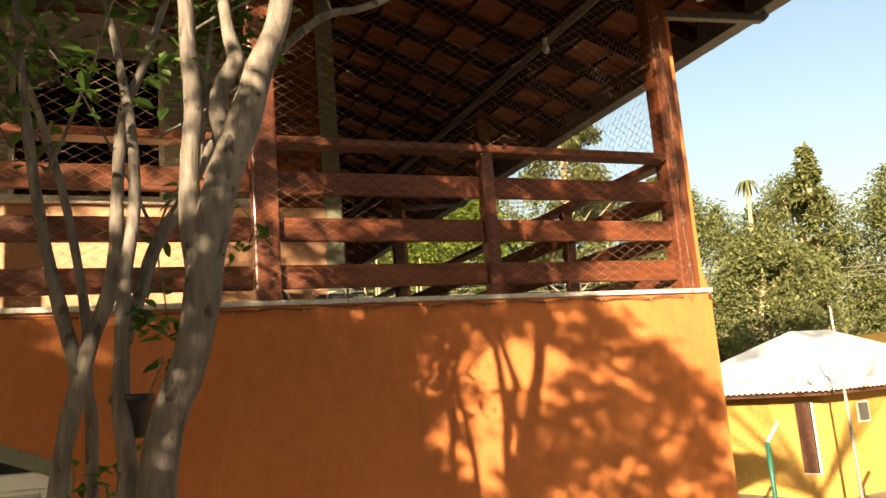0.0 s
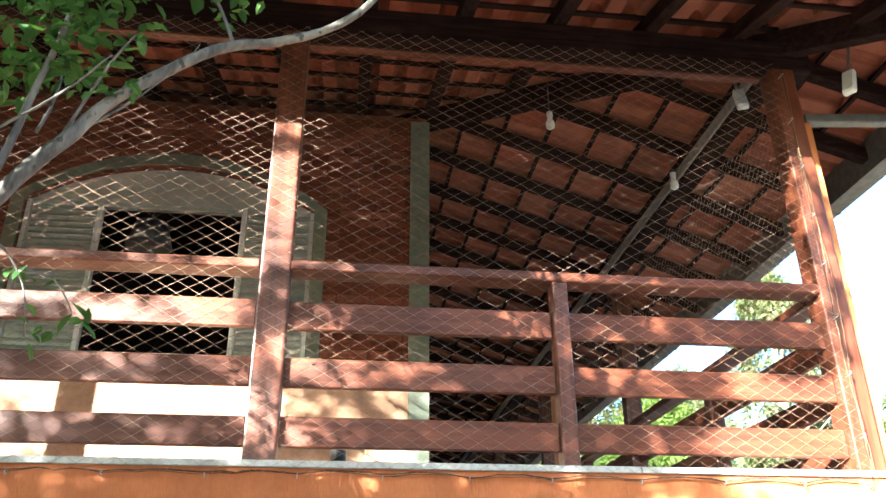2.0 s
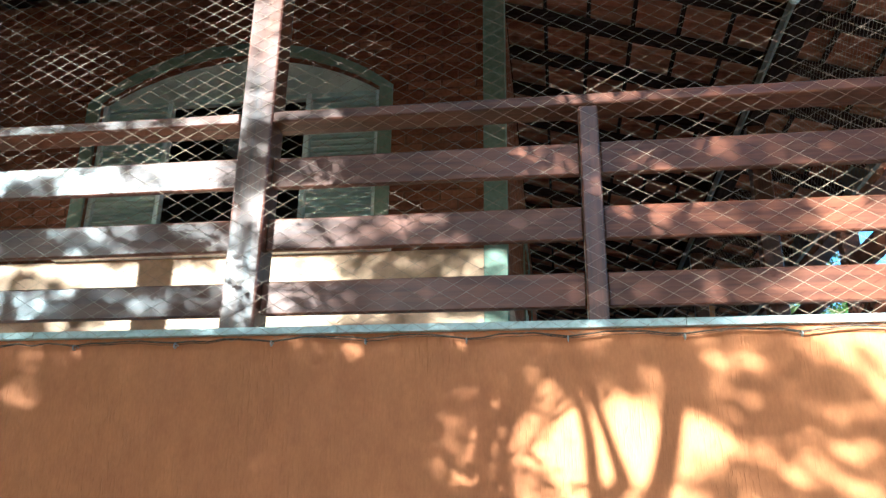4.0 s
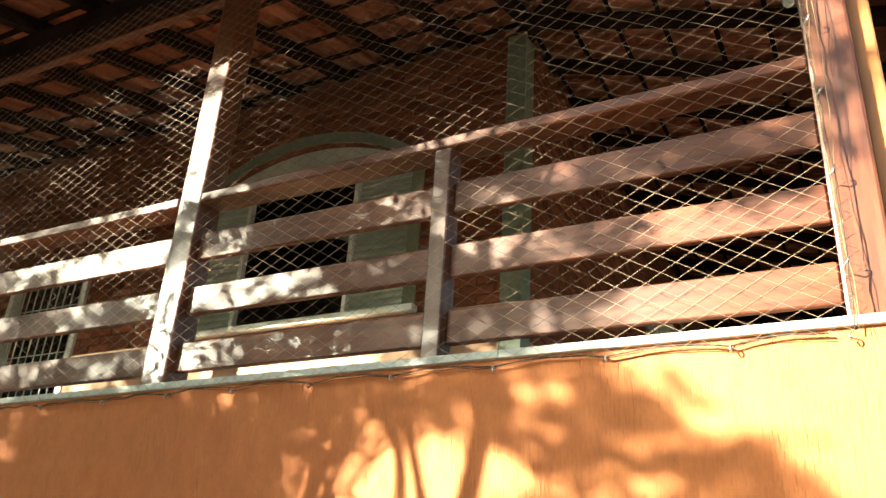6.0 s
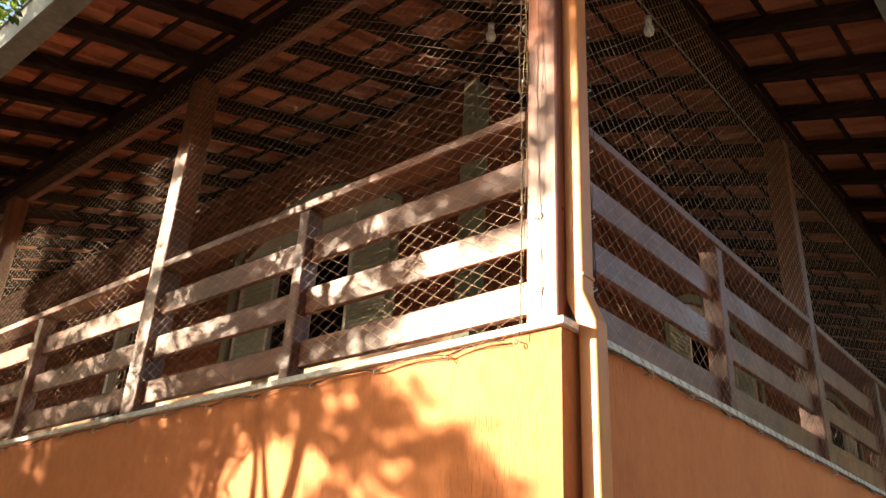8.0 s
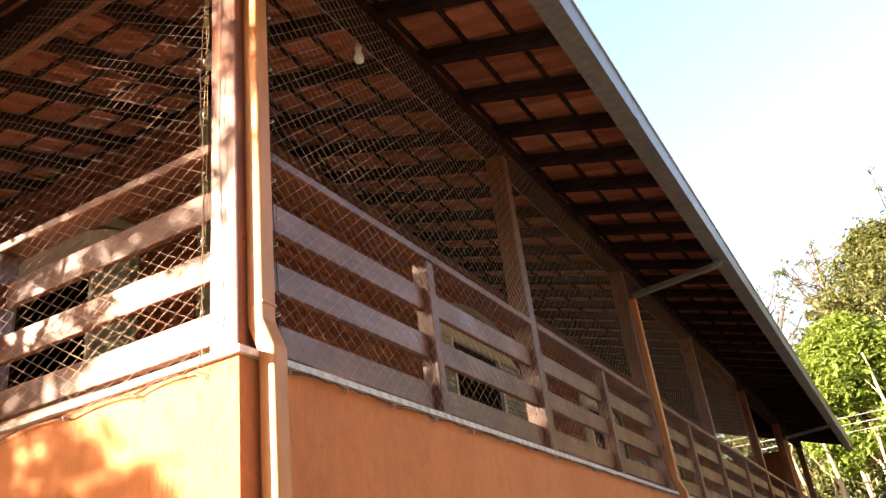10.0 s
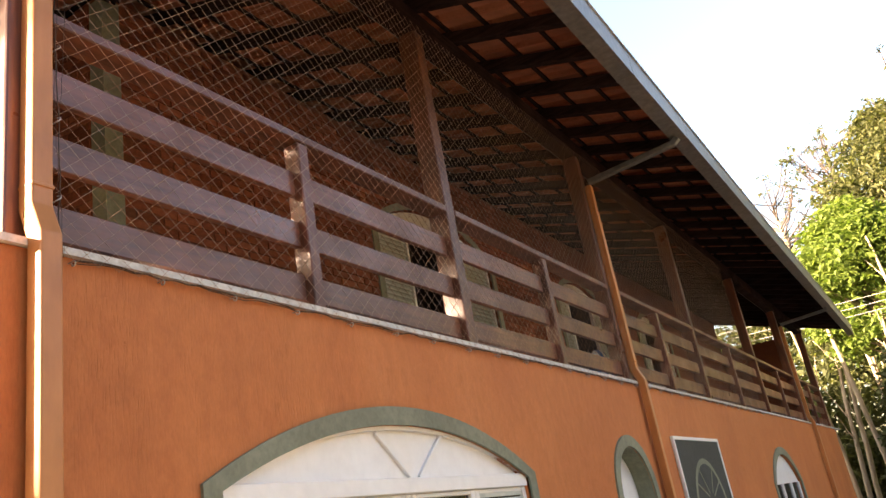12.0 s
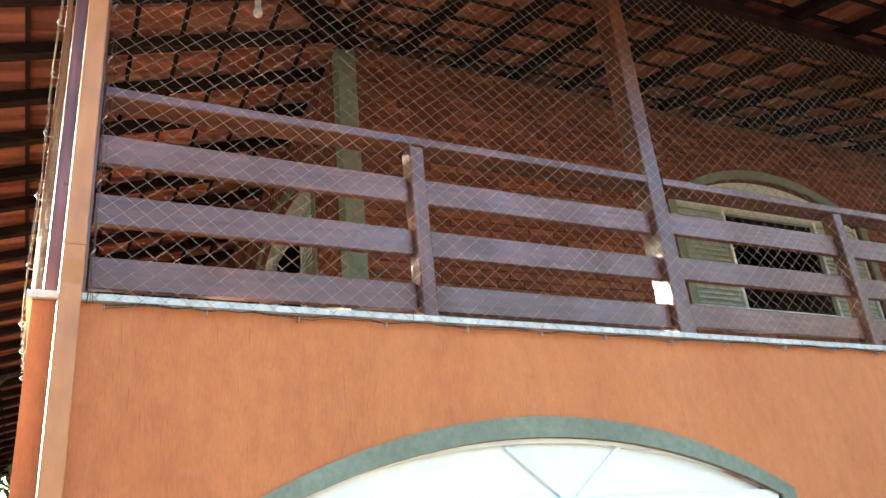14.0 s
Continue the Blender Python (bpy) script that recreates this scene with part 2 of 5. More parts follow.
BLACK = two_scale("black_plastic", (0.012, 0.012, 0.013), (0.02, 0.02, 0.021), (0.03, 0.03, 0.03), (20, 20, 20), (3, 3, 3), 0.4, 0.5, 0.1)


def glass_material():
    m, n, l, b = material("window_glass", 0.08, 0, 0.35)
    b.inputs["Base Color"].default_value = (0.02, 0.024, 0.026, 1)
    w = tex(n, l, (1.2, 1.2, 1.2), 2)
    bump(n, l, b, w, 0.08, 0.01)
    return m


GLASS = glass_material()


def lamp_white():
    m, n, l, b = material("milk_glass", 0.3, 0, 0.5)
    l.new(ramp(n, l, tex(n, l, (20, 20, 20), 2), [(0, (0.72, 0.72, 0.70)), (1, (0.82, 0.82, 0.80))]), b.inputs["Base Color"])
    return m


MILK = lamp_white()

# ---- mesh helpers ----


def boxes(bm, *list_of):
    """Adds boxes (x0, y0, z0, x1, y1, z1)."""
    for x0, y0, z0, x1, y1, z1 in list_of:
        v = [bm.verts.new((x, y, z)) for z in (z0, z1) for x, y in ((x0, y0), (x1, y0), (x1, y1), (x0, y1))]
        for q in ((3, 2, 1, 0), (4, 5, 6, 7), (0, 1, 5, 4), (1, 2, 6, 5), (2, 3, 7, 6), (3, 0, 4, 7)):
            bm.faces.new([v[k] for k in q])


def block(x0, y0, z0, x1, y1, z1, bevel=0.0, seg=1):
    bm = bmesh.new()
    boxes(bm, (min(x0, x1), min(y0, y1), min(z0, z1), max(x0, x1), max(y0, y1), max(z0, z1)))
    if bevel:
        bmesh.ops.bevel(bm, geom=bm.edges[:], offset=bevel, segments=seg, affect="EDGES", profile=0.5)
    return bm


def timber(a, b, width, height, bevel=0.006, up=(0, 0, 1)):
    """A squared beam from a to b, its middle line between them."""
    a, b = Vector(a), Vector(b)
    d = b - a
    along = d.normalized()
    side = along.cross(Vector(up)).normalized()
    top = side.cross(along)
    bm = bmesh.new()
    v = []
    for p in (a, b):
        for s, h in ((-1, -1), (1, -1), (1, 1), (-1, 1)):
            v.append(bm.verts.new(p + side * s * width / 2 + top * h * height / 2))
    for q in ((3, 2, 1, 0), (4, 5, 6, 7), (0, 1, 5, 4), (1, 2, 6, 5), (2, 3, 7, 6), (3, 0, 4, 7)):
        bm.faces.new([v[k] for k in q])
    bmesh.ops.recalc_face_normals(bm, faces=bm.faces[:])
    if bevel:
        bmesh.ops.bevel(bm, geom=bm.edges[:], offset=bevel, segments=1, affect="EDGES", profile=0.5)
    return bm


def tube(bm, points, radii, sides=8, cap=True):
    """A round limb through points."""
    rings = []
    n = len(points)
    pts = [Vector(p) for p in points]
    side = None
    for k, p in enumerate(pts):
        d = (pts[min(k + 1, n - 1)] - pts[max(k - 1, 0)]).normalized()
        if side is None:
            side = d.cross(Vector((0.3, 0.5, 0.81))).normalized()
        side = (side - d * side.dot(d)).normalized()
        other = d.cross(side)
        r = radii[k] if isinstance(radii, (list, tuple)) else radii
        rings.append([bm.verts.new(p + (side * math.cos(2 * math.pi * j / sides) + other * math.sin(2 * math.pi * j / sides)) * r) for j in range(sides)])
    for a, b in zip(rings, rings[1:]):
        for j in range(sides):
            f = bm.faces.new((a[j], a[(j + 1) % sides], b[(j + 1) % sides], b[j]))
            f.smooth = True
    if cap and sides > 2:
        bm.faces.new(rings[0][::-1])
        bm.faces.new(rings[-1])


def mesh_of(name, bm, mat):
    me = bpy.data.meshes.new(name)
    bm.to_mesh(me)
    bm.free()
    if mat:
        me.materials.append(mat)
    return me


def part(name, bm, mat, parent=None, label=""):
    ob = new(name, mesh_of(name, bm, mat))
    ob.parent = parent
    return tagged(ob, label)


def thing(name, label, category, kind="", group="", at=(0, 0, 0)):
    ob = new(name)
    ob.empty_display_size = 0.2
    ob.location = at
    return tagged(ob, label, category, group, kind)


def hold(parent, child):
    child.parent = parent
    child.matrix_parent_inverse = Matrix.Translation(parent.location).inverted()
    return child


def arch_points(c, half, spring, rise, n=24):
    """Points of a flat arch from one springing to the other: (along, z)."""
    r = (half * half + rise * rise) / (2 * rise)
    zc = spring + rise - r
    a = math.asin(min(1.0, half / r))
    return [(c + r * math.sin(-a + 2 * a * k / n), zc + r * math.cos(-a + 2 * a * k / n)) for k in range(n + 1)]


def plate(outline, axis, lo, hi):
    """A slab whose outline (along, z) lies across axis ('x' or 'y') between lo and hi."""
    bm = bmesh.new()
    def vert(u, z, d):
        return bm.verts.new((d, u, z) if axis == "x" else (u, d, z))
    a = [vert(u, z, lo) for u, z in outline]
    b = [vert(u, z, hi) for u, z in outline]
    bm.faces.new(a)
    bm.faces.new(b[::-1])
    n = len(outline)
    for k in range(n):
        bm.faces.new((a[k], b[k], b[(k + 1) % n], a[(k + 1) % n]))
    bmesh.ops.recalc_face_normals(bm, faces=bm.faces[:])
    return bm


def band(inner, outer, axis, lo, hi):
    """A strip between two open lines of equal length."""
    bm = bmesh.new()
    def vert(u, z, d):
        return bm.verts.new((d, u, z) if axis == "x" else (u, d, z))
    rows = [[vert(u, z, d) for u, z in line] for line, d in ((inner, lo), (outer, lo), (outer, hi), (inner, hi))]
    n = len(inner)
    for k in range(n - 1):
        for a in range(4):
            p, q = rows[a], rows[(a + 1) % 4]
            bm.faces.new((p[k], p[k + 1], q[k + 1], q[k]))
    for k in (0, n - 1):
        bm.faces.new([r[k] for r in rows])
    bmesh.ops.recalc_face_normals(bm, faces=bm.faces[:])
    return bm


def wall_with_holes(axis, lo, hi, u0, u1, z0, z1, holes, mat, name, label):
    """A wall across axis with openings; each hole is (centre, half, foot, spring, rise)."""
    bm = bmesh.new()
    def vert(u, z, d):
        return bm.verts.new((d, u, z) if axis == "x" else (u, d, z))
    def prism(line):
        n = len(line)
        a = [vert(u, z, lo) for u, z in line]
        b = [vert(u, z, hi) for u, z in line]
        bm.faces.new(a)
        bm.faces.new(b[::-1])
        for k in range(n):
            bm.faces.new((a[k], b[k], b[(k + 1) % n], a[(k + 1) % n]))
    at = u0
    for c, half, foot, spring, rise in sorted(holes):
        prism([(at, z0), (c - half, z0), (c - half, z1), (at, z1)])
        if foot > z0 + 1e-4:
            prism([(c - half, z0), (c + half, z0), (c + half, foot), (c - half, foot)])
        arc = arch_points(c, half, spring, rise)
        for (ua, za), (ub, zb) in zip(arc, arc[1:]):
            prism([(ua, za), (ub, zb), (ub, z1), (ua, z1)])
        at = c + half
    prism([(at, z0), (u1, z0), (u1, z1), (at, z1)])
    bmesh.ops.remove_doubles(bm, verts=bm.verts[:], dist=1e-5)
    bmesh.ops.recalc_face_normals(bm, faces=bm.faces[:])
    return tagged(part(name, bm, mat), label, "wall", kind="structure")


# ---- the large structure ----
LEDGE = 2.75
B_END = 21.6
A_END = -7.4
HOUSE_W = -13.0
ROOF_W = -17.5
INX, INY = -2.10, 2.03           # the brick walls behind the balcony
POSTS_A = [-3.08, -6.12]
POSTS_B = [3.20, 6.30, 9.45, 13.50, 17.50, 21.40]
SLOPE = 0.32


def roof_z(x, y):
    return 5.57 + SLOPE * min(y - 0.1, -x - 0.1)


def ground_sheet():
    bm = bmesh.new()
    steps = [-900, -300, -120, -60, -30, -18, -12, -8, -5, -3, -1.5, 0, 1.5, 3, 5, 8, 12, 18, 30, 60, 120, 300, 900]
    def h(x, y):
        bank = max(0.0, min(1.0, (1.0 - x) / 3.0)) * max(0.0, min(1.0, (0.5 - y) / 1.0))
        fall = max(0.0, min(1.0, (x - 3.0) / 8.0))
        return 0.42 * bank * max(0.0, 1 - math.hypot(x, y) / 60) - 0.62 * fall - 0.55 * max(0.0, min(1.0, (x - 6.0) / 4.0))
    grid = [[bm.verts.new((x, y, h(x, y))) for x in steps] for y in steps]
    for r, q in zip(grid, grid[1:]):
        for k in range(len(steps) - 1):
            bm.faces.new((r[k], r[k + 1], q[k + 1], q[k]))
    return tagged(part("ground", bm, EARTH), "dry earth and thin grass round the houses", "ground", kind="structure")


ground_sheet()
DOORS_B = [(2.215, 1.335, 0.02, 1.90, 0.295), (5.655, 0.43, 0.02, 1.66, 0.46), (7.92, 0.70, 0.55, 1.55, 0.5), (13.0, 1.15, 0.6, 1.62, 0.45)]
wall_with_holes("y", 0.0, 0.2, A_END, 0.0, 0.0, 2.72, [(-5.50, 1.30, 0.02, 1.90, 0.285)], STUCCO, "wall_south", "orange wall of vertically scratched stucco, dappled with sun")
wall_with_holes("x", -0.2, 0.0, 0.2, B_END, 0.0, 2.72, DOORS_B, STUCCO, "wall_east", "orange wall of vertically scratched stucco in shade")
tagged(part("wall_north", block(-9.0, B_END - 0.2, 0, -0.2, B_END, 2.6), STUCCO), "orange stucco end wall", "wall", kind="structure")
tagged(part("wall_west", block(HOUSE_W, 0.6, 0, HOUSE_W + 0.2, B_END, 2.5), STUCCO), "orange stucco end wall", "wall", kind="structure")
tagged(part("wall_partition", block(-9.2, 2.4, 2.72, -9.0, B_END - 0.5, 5.94), ROOMSHADE), "plaster partition inside the upper floor, coloured near black for room shade", "wall", kind="structure")
tagged(part("room_lining", block(-3.2, 0.6, 0.02, -3.0, B_END - 0.3, 2.55), ROOMSHADE), "plaster partition inside the ground floor, coloured near black for room shade", "wall", kind="structure")
tagged(part("ground_floor", block(HOUSE_W + 0.2, 0.2, -0.1, -0.2, B_END - 0.2, 0.02), CONCRETE), "grey concrete floor inside", "floor", kind="structure")
tagged(part("balcony_floor", block(HOUSE_W, 0.2, 2.52, -0.2, B_END, 2.71), FLOORTILE), "red-brown tiled balcony floor slab", "floor", kind="structure")


def sills():
    bm = bmesh.new()
    x = 0.022
    while x > A_END + 0.3:
        w = 1.25 + 0.1 * random.random()
        boxes(bm, (x - w + 0.003, -0.022, 2.722, x, 0.22, LEDGE))
        x -= w
    ob = tagged(part("sill_south", bm, SILL), "pale stone coping along the wall top", "sill", kind="structure")
    bm = bmesh.new()
    y = 0.222
    while y < B_END - 0.3:
        w = 1.25 + 0.1 * random.random()
        boxes(bm, (-0.22, y, 2.722, 0.022, y + w - 0.003, LEDGE))
        y += w
    tagged(part("sill_east", bm, SILL), "pale stone coping along the wall top", "sill", kind="structure")


sills()

WIN_A = (-4.09, 1.09, 3.86, 5.10, 0.34)
WIN_B = [(6.72, 1.30, 3.86, 4.98, 0.40), (11.3, 1.05, 3.86, 4.98, 0.36), (15.2, 1.05, 3.86, 4.98, 0.36)]
DOOR_A = (-6.95, 0.55, 2.72, 4.80, 0.06)
TOP_IN = 6.05
core_a = wall_with_holes("y", INY + 0.012, INY + 0.2, HOUSE_W, INX - 0.012, 2.71, TOP_IN, [WIN_A, DOOR_A], MORTAR, "wall_brick_south", "red brick wall behind the balcony, sunlit at its foot")
core_b = wall_with_holes("x", INX - 0.2, INX - 0.012, INY + 0.2, B_END - 0.2, 2.71, TOP_IN, WIN_B, MORTAR, "wall_brick_east", "red brick wall behind the balcony in shade")
tagged(part("wall_upper_north", block(HOUSE_W, B_END - 0.4, 2.71, INX - 0.2, B_END - 0.2, TOP_IN), MORTAR), "plain end wall of the upper floor", "wall", kind="structure")
tagged(part("wall_balcony_end", block(INX + 0.002, B_END - 0.42, 2.712, -0.55, B_END - 0.3, 5.2), MORTAR), "red-brown wall closing the far end of the balcony", "wall", kind="structure")
tagged(part("wall_upper_west", block(HOUSE_W, INY + 0.2, 2.71, HOUSE_W + 0.2, B_END - 0.4, TOP_IN), MORTAR), "plain end wall of the upper floor", "wall", kind="structure")
tagged(part("room_wall", block(-8.8, 5.2, 2.72, INX - 0.3, 5.3, 5.9), ROOMSHADE), "partition inside the upper floor, coloured near black for room shade", "wall", kind="structure")
tagged(part("room_wall_2", block(-5.4, 5.4, 2.72, -5.3, 19.0, 5.9), ROOMSHADE), "partition inside the upper floor, coloured near black for room shade", "wall", kind="structure")


def corner_strip():
    bm = bmesh.new()
    boxes(bm, (INX - 0.14, INY - 0.015, 2.71, INX + 0.015, INY + 0.012, 6.0), (INX - 0.012, INY + 0.012, 2.71, INX + 0.015, INY + 0.14, 6.0))
    tagged(part("trim_corner", bm, GREEN), "grey-green painted strip on the brick corner", "trim", kind="structure")


corner_strip()


def dado():
    cream = two_scale("tan_wall_paint", (0.43, 0.24, 0.135), (0.51, 0.29, 0.165), (0.57, 0.34, 0.205), (25, 25, 25), (1.5, 1.5, 1.5), 0.7, 0.3, 0.2)
    bm = bmesh.new()
    boxes(bm, (HOUSE_W, INY - 0.020, 2.712, -7.53, INY + 0.011, 3.80), (-6.37, INY - 0.020, 2.712, INX - 0.141, INY + 0.011, 3.80))
    tagged(part("trim_dado_south", bm, cream), "tan painted band at the foot of the brick wall", "trim", kind="structure")
    bm = bmesh.new()
    boxes(bm, (INX - 0.011, INY + 0.141, 2.712, INX + 0.020, B_END - 0.4, 3.56))
    tagged(part("trim_dado_east", bm, cream), "tan painted band at the foot of the brick wall", "trim", kind="structure")


dado()
tagged(part("ceiling", block(HOUSE_W, INY + 0.2, 5.95, INX - 0.2, B_END - 0.4, 6.02), ROOMSHADE), "boarded ceiling of the upper floor, coloured near black for room shade", "ceiling", kind="structure")


def arch_window(name, axis, face, hole, label, shutters=True):
    """A wide window with a flat arch: painted surround, cream fanlight, louvred side leaves, dark open middle."""
    c, half, foot, spring, rise = hole
    out = -1 if axis == "y" else 1
    d = lambda near, far: (face + out * near, face + out * far)
    base = tagged(new(name), label, "window", kind="structure")
    arc_in = arch_points(c, half, spring, rise)
    arc_out = arch_points(c, half + 0.10, spring - 0.0, rise + 0.10)
    left = [(c - half, foot)] + arc_in + [(c + half, foot)]
    right = [(c - half - 0.10, foot)] + arc_out + [(c + half + 0.10, foot)]
    sill = (c - half - 0.13, face - 0.075, foot - 0.055, c + half + 0.13, face - 0.001, foot - 0.002) if axis == "y" else (face + 0.001, c - half - 0.13, foot - 0.055, face + 0.075, c + half + 0.13, foot - 0.002)
    part("window_sill", block(*sill, bevel=0.006), WHITE, base, "white painted sill")
    part("surround", band(left, right, axis, *d(-0.012, 0.012)), GREEN, base, "grey-green painted surround")
    fan = [(u, z) for u, z in arch_points(c, half - 0.005, spring, rise - 0.008)]
    part("fanlight", plate([(c - half + 0.005, spring)] + fan[1:-1] + [(c + half - 0.005, spring)], axis, *d(-0.11, -0.07)), FANPANEL, base, "pale cream panel")
    for name_, u0, u1 in (("frame_left", c - half, c - half + 0.035), ("frame_right", c + half - 0.035, c + half), ("mullion", c - half * 0.5 - 0.02, c - half * 0.5 + 0.02), ("mullion", c + half * 0.5 - 0.02, c + half * 0.5 + 0.02)):
        bm = block(*((u0, face + out * -0.1, foot, u1, face + out * -0.045, spring) if axis == "y" else (face + out * -0.1, u0, foot, face + out * -0.045, u1, spring)), bevel=0.004)
        part(name_, bm, WHITE, base, "off-white metal")
    for z0, z1 in ((foot, foot + 0.035), (spring - 0.04, spring)):
        bm = block(*((c - half + 0.04, face + out * -0.1, z0, c + half - 0.04, face + out * -0.05, z1) if axis == "y" else (face + out * -0.1, c - half + 0.04, z0, face + out * -0.05, c + half - 0.04, z1)), bevel=0.004)
        part("frame_rail", bm, SHUTTER, base)
    for u0, u1 in ((c - half + 0.036, c - half * 0.5 - 0.021), (c + half * 0.5 + 0.021, c + half - 0.036)):
        leaf = part("shutter", block(*((u0, face + out * -0.095, foot + 0.036, u1, face + out * -0.085, spring - 0.041) if axis == "y" else (face + out * -0.095, u0, foot + 0.036, face + out * -0.085, u1, spring - 0.041))), SHUTTER, base, "louvred leaf")
        z = foot + 0.06
        while z < spring - 0.08:
            bm = bmesh.new()
            prof = [(-0.085, z + 0.034), (-0.058, z), (-0.052, z + 0.006), (-0.079, z + 0.040)]
            vs = []
            for u in (u0 + 0.01, u1 - 0.01):
                vs.append([bm.verts.new((u, face + out * p, zz) if axis == "y" else (face + out * p, u, zz)) for p, zz in prof])
            for k in range(4):
                bm.faces.new((vs[0][k], vs[0][(k + 1) % 4], vs[1][(k + 1) % 4], vs[1][k]))
            bm.faces.new(vs[0])
            bm.faces.new(vs[1][::-1])
            bmesh.ops.recalc_face_normals(bm, faces=bm.faces[:])
            part("slat", bm, SHUTTER, leaf)
            z += 0.052
    return base


arch_window("window_1", "y", INY, WIN_A, "arched window with cream fanlight and louvred side leaves, open in the middle")
for k, hole in enumerate(WIN_B):
    arch_window("window_%d" % (k + 2), "x", INX, hole, "arched window with cream fanlight and louvred side leaves, open in the middle")


def barred_door():
    c, half, foot, spring, rise = DOOR_A
    base = tagged(new("door_1"), "doorway with white frame and light metal grille", "door", kind="structure")
    for u0, u1 in ((c - half, c - half + 0.06), (c + half - 0.06, c + half)):
        part("jamb", block(u0, INY - 0.02, foot, u1, INY + 0.1, spring, 0.004), WHITE, base)
    part("head", block(c - half + 0.062, INY - 0.02, spring - 0.08, c + half - 0.062, INY + 0.1, spring, 0.004), WHITE, base)
    u = c - half + 0.13
    while u < c + half - 0.08:
        part("bar", block(u, INY + 0.02, foot, u + 0.007, INY + 0.030, spring - 0.082), SHUTTER, base)
        u += 0.105
    for k in range(1, 9):
        z = foot + k * 0.23
        part("crossbar", block(c - half + 0.062, INY + 0.032, z, c + half - 0.062, INY + 0.040, z + 0.007), SHUTTER, base)


barred_door()


# ---- roof timbers ----
def roof_frame():
    base = tagged(new("roof_frame"), "dark stained timber frame of the hipped roof", "roof frame", kind="structure")
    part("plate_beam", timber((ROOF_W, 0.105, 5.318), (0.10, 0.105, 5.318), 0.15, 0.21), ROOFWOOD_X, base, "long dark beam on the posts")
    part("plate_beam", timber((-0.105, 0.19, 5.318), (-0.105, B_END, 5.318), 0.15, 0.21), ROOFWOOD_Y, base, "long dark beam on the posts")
    part("beam_strip", timber((ROOF_W, 0.155, 5.204), (-0.19, 0.155, 5.204), 0.055, 0.018, 0.003), WOOD_X, base, "red-brown strip under the beam")
    # the grey of this added board stands for bounced light on the beam
    part("beam_strip", timber((-0.194, 0.24, 5.285), (-0.194, B_END, 5.285), 0.018, 0.085, 0.003), CONCRETE, base, "grey board added for the lit inner face of the beam")
    e = 1.02
    hz = lambda q: 5.57 + SLOPE * (q - 0.1) - 0.135
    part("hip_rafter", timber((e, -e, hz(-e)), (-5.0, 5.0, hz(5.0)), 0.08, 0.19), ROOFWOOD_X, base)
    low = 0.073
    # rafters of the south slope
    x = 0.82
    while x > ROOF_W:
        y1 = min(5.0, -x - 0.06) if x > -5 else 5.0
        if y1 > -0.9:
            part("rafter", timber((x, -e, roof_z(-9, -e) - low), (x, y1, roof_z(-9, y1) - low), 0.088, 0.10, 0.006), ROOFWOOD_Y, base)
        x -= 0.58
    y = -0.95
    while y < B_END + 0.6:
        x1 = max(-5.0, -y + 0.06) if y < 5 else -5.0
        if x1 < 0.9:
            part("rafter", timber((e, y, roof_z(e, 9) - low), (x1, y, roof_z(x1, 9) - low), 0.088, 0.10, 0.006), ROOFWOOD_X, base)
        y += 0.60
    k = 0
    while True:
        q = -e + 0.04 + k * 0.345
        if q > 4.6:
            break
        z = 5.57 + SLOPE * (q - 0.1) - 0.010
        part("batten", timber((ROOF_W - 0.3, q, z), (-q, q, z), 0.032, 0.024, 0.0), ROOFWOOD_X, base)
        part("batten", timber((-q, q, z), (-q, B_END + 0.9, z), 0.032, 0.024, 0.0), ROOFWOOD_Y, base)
        k += 1
    return base


roof_frame()


def tile_mesh():
    """One clay tile: a flat pan and a round cap, 0.40 long, 0.225 wide, its upper end at the origin side."""
    prof = [(0.0, 0.012), (0.008, 0.0), (0.105, 0.0), (0.118, 0.012)]
    for k in range(1, 8):
        a = math.pi * k / 8
        prof.append((0.172 - 0.054 * math.cos(a), 0.012 + 0.064 * math.sin(a)))
    prof.append((0.226, 0.012))
    bm = bmesh.new()
    rows = []
    for v, lift, shrink in ((0.0, 0.0, 0.94), (0.40, 0.030, 1.0)):
        for dz in (0.0, 0.012):
            rows.append([bm.verts.new((u, -v, lift * 1.0 + h * shrink + dz)) for u, h in prof])
    a0, a1, b0, b1 = rows
    for k in range(len(prof) - 1):
        bm.faces.new((a0[k], a0[k + 1], b0[k + 1], b0[k]))
        bm.faces.new((a1[k + 1], a1[k], b1[k], b1[k + 1]))
        bm.faces.new((b0[k], b0[k + 1], b1[k + 1], b1[k]))
    bmesh.ops.recalc_face_normals(bm, faces=bm.faces[:])
    return bm


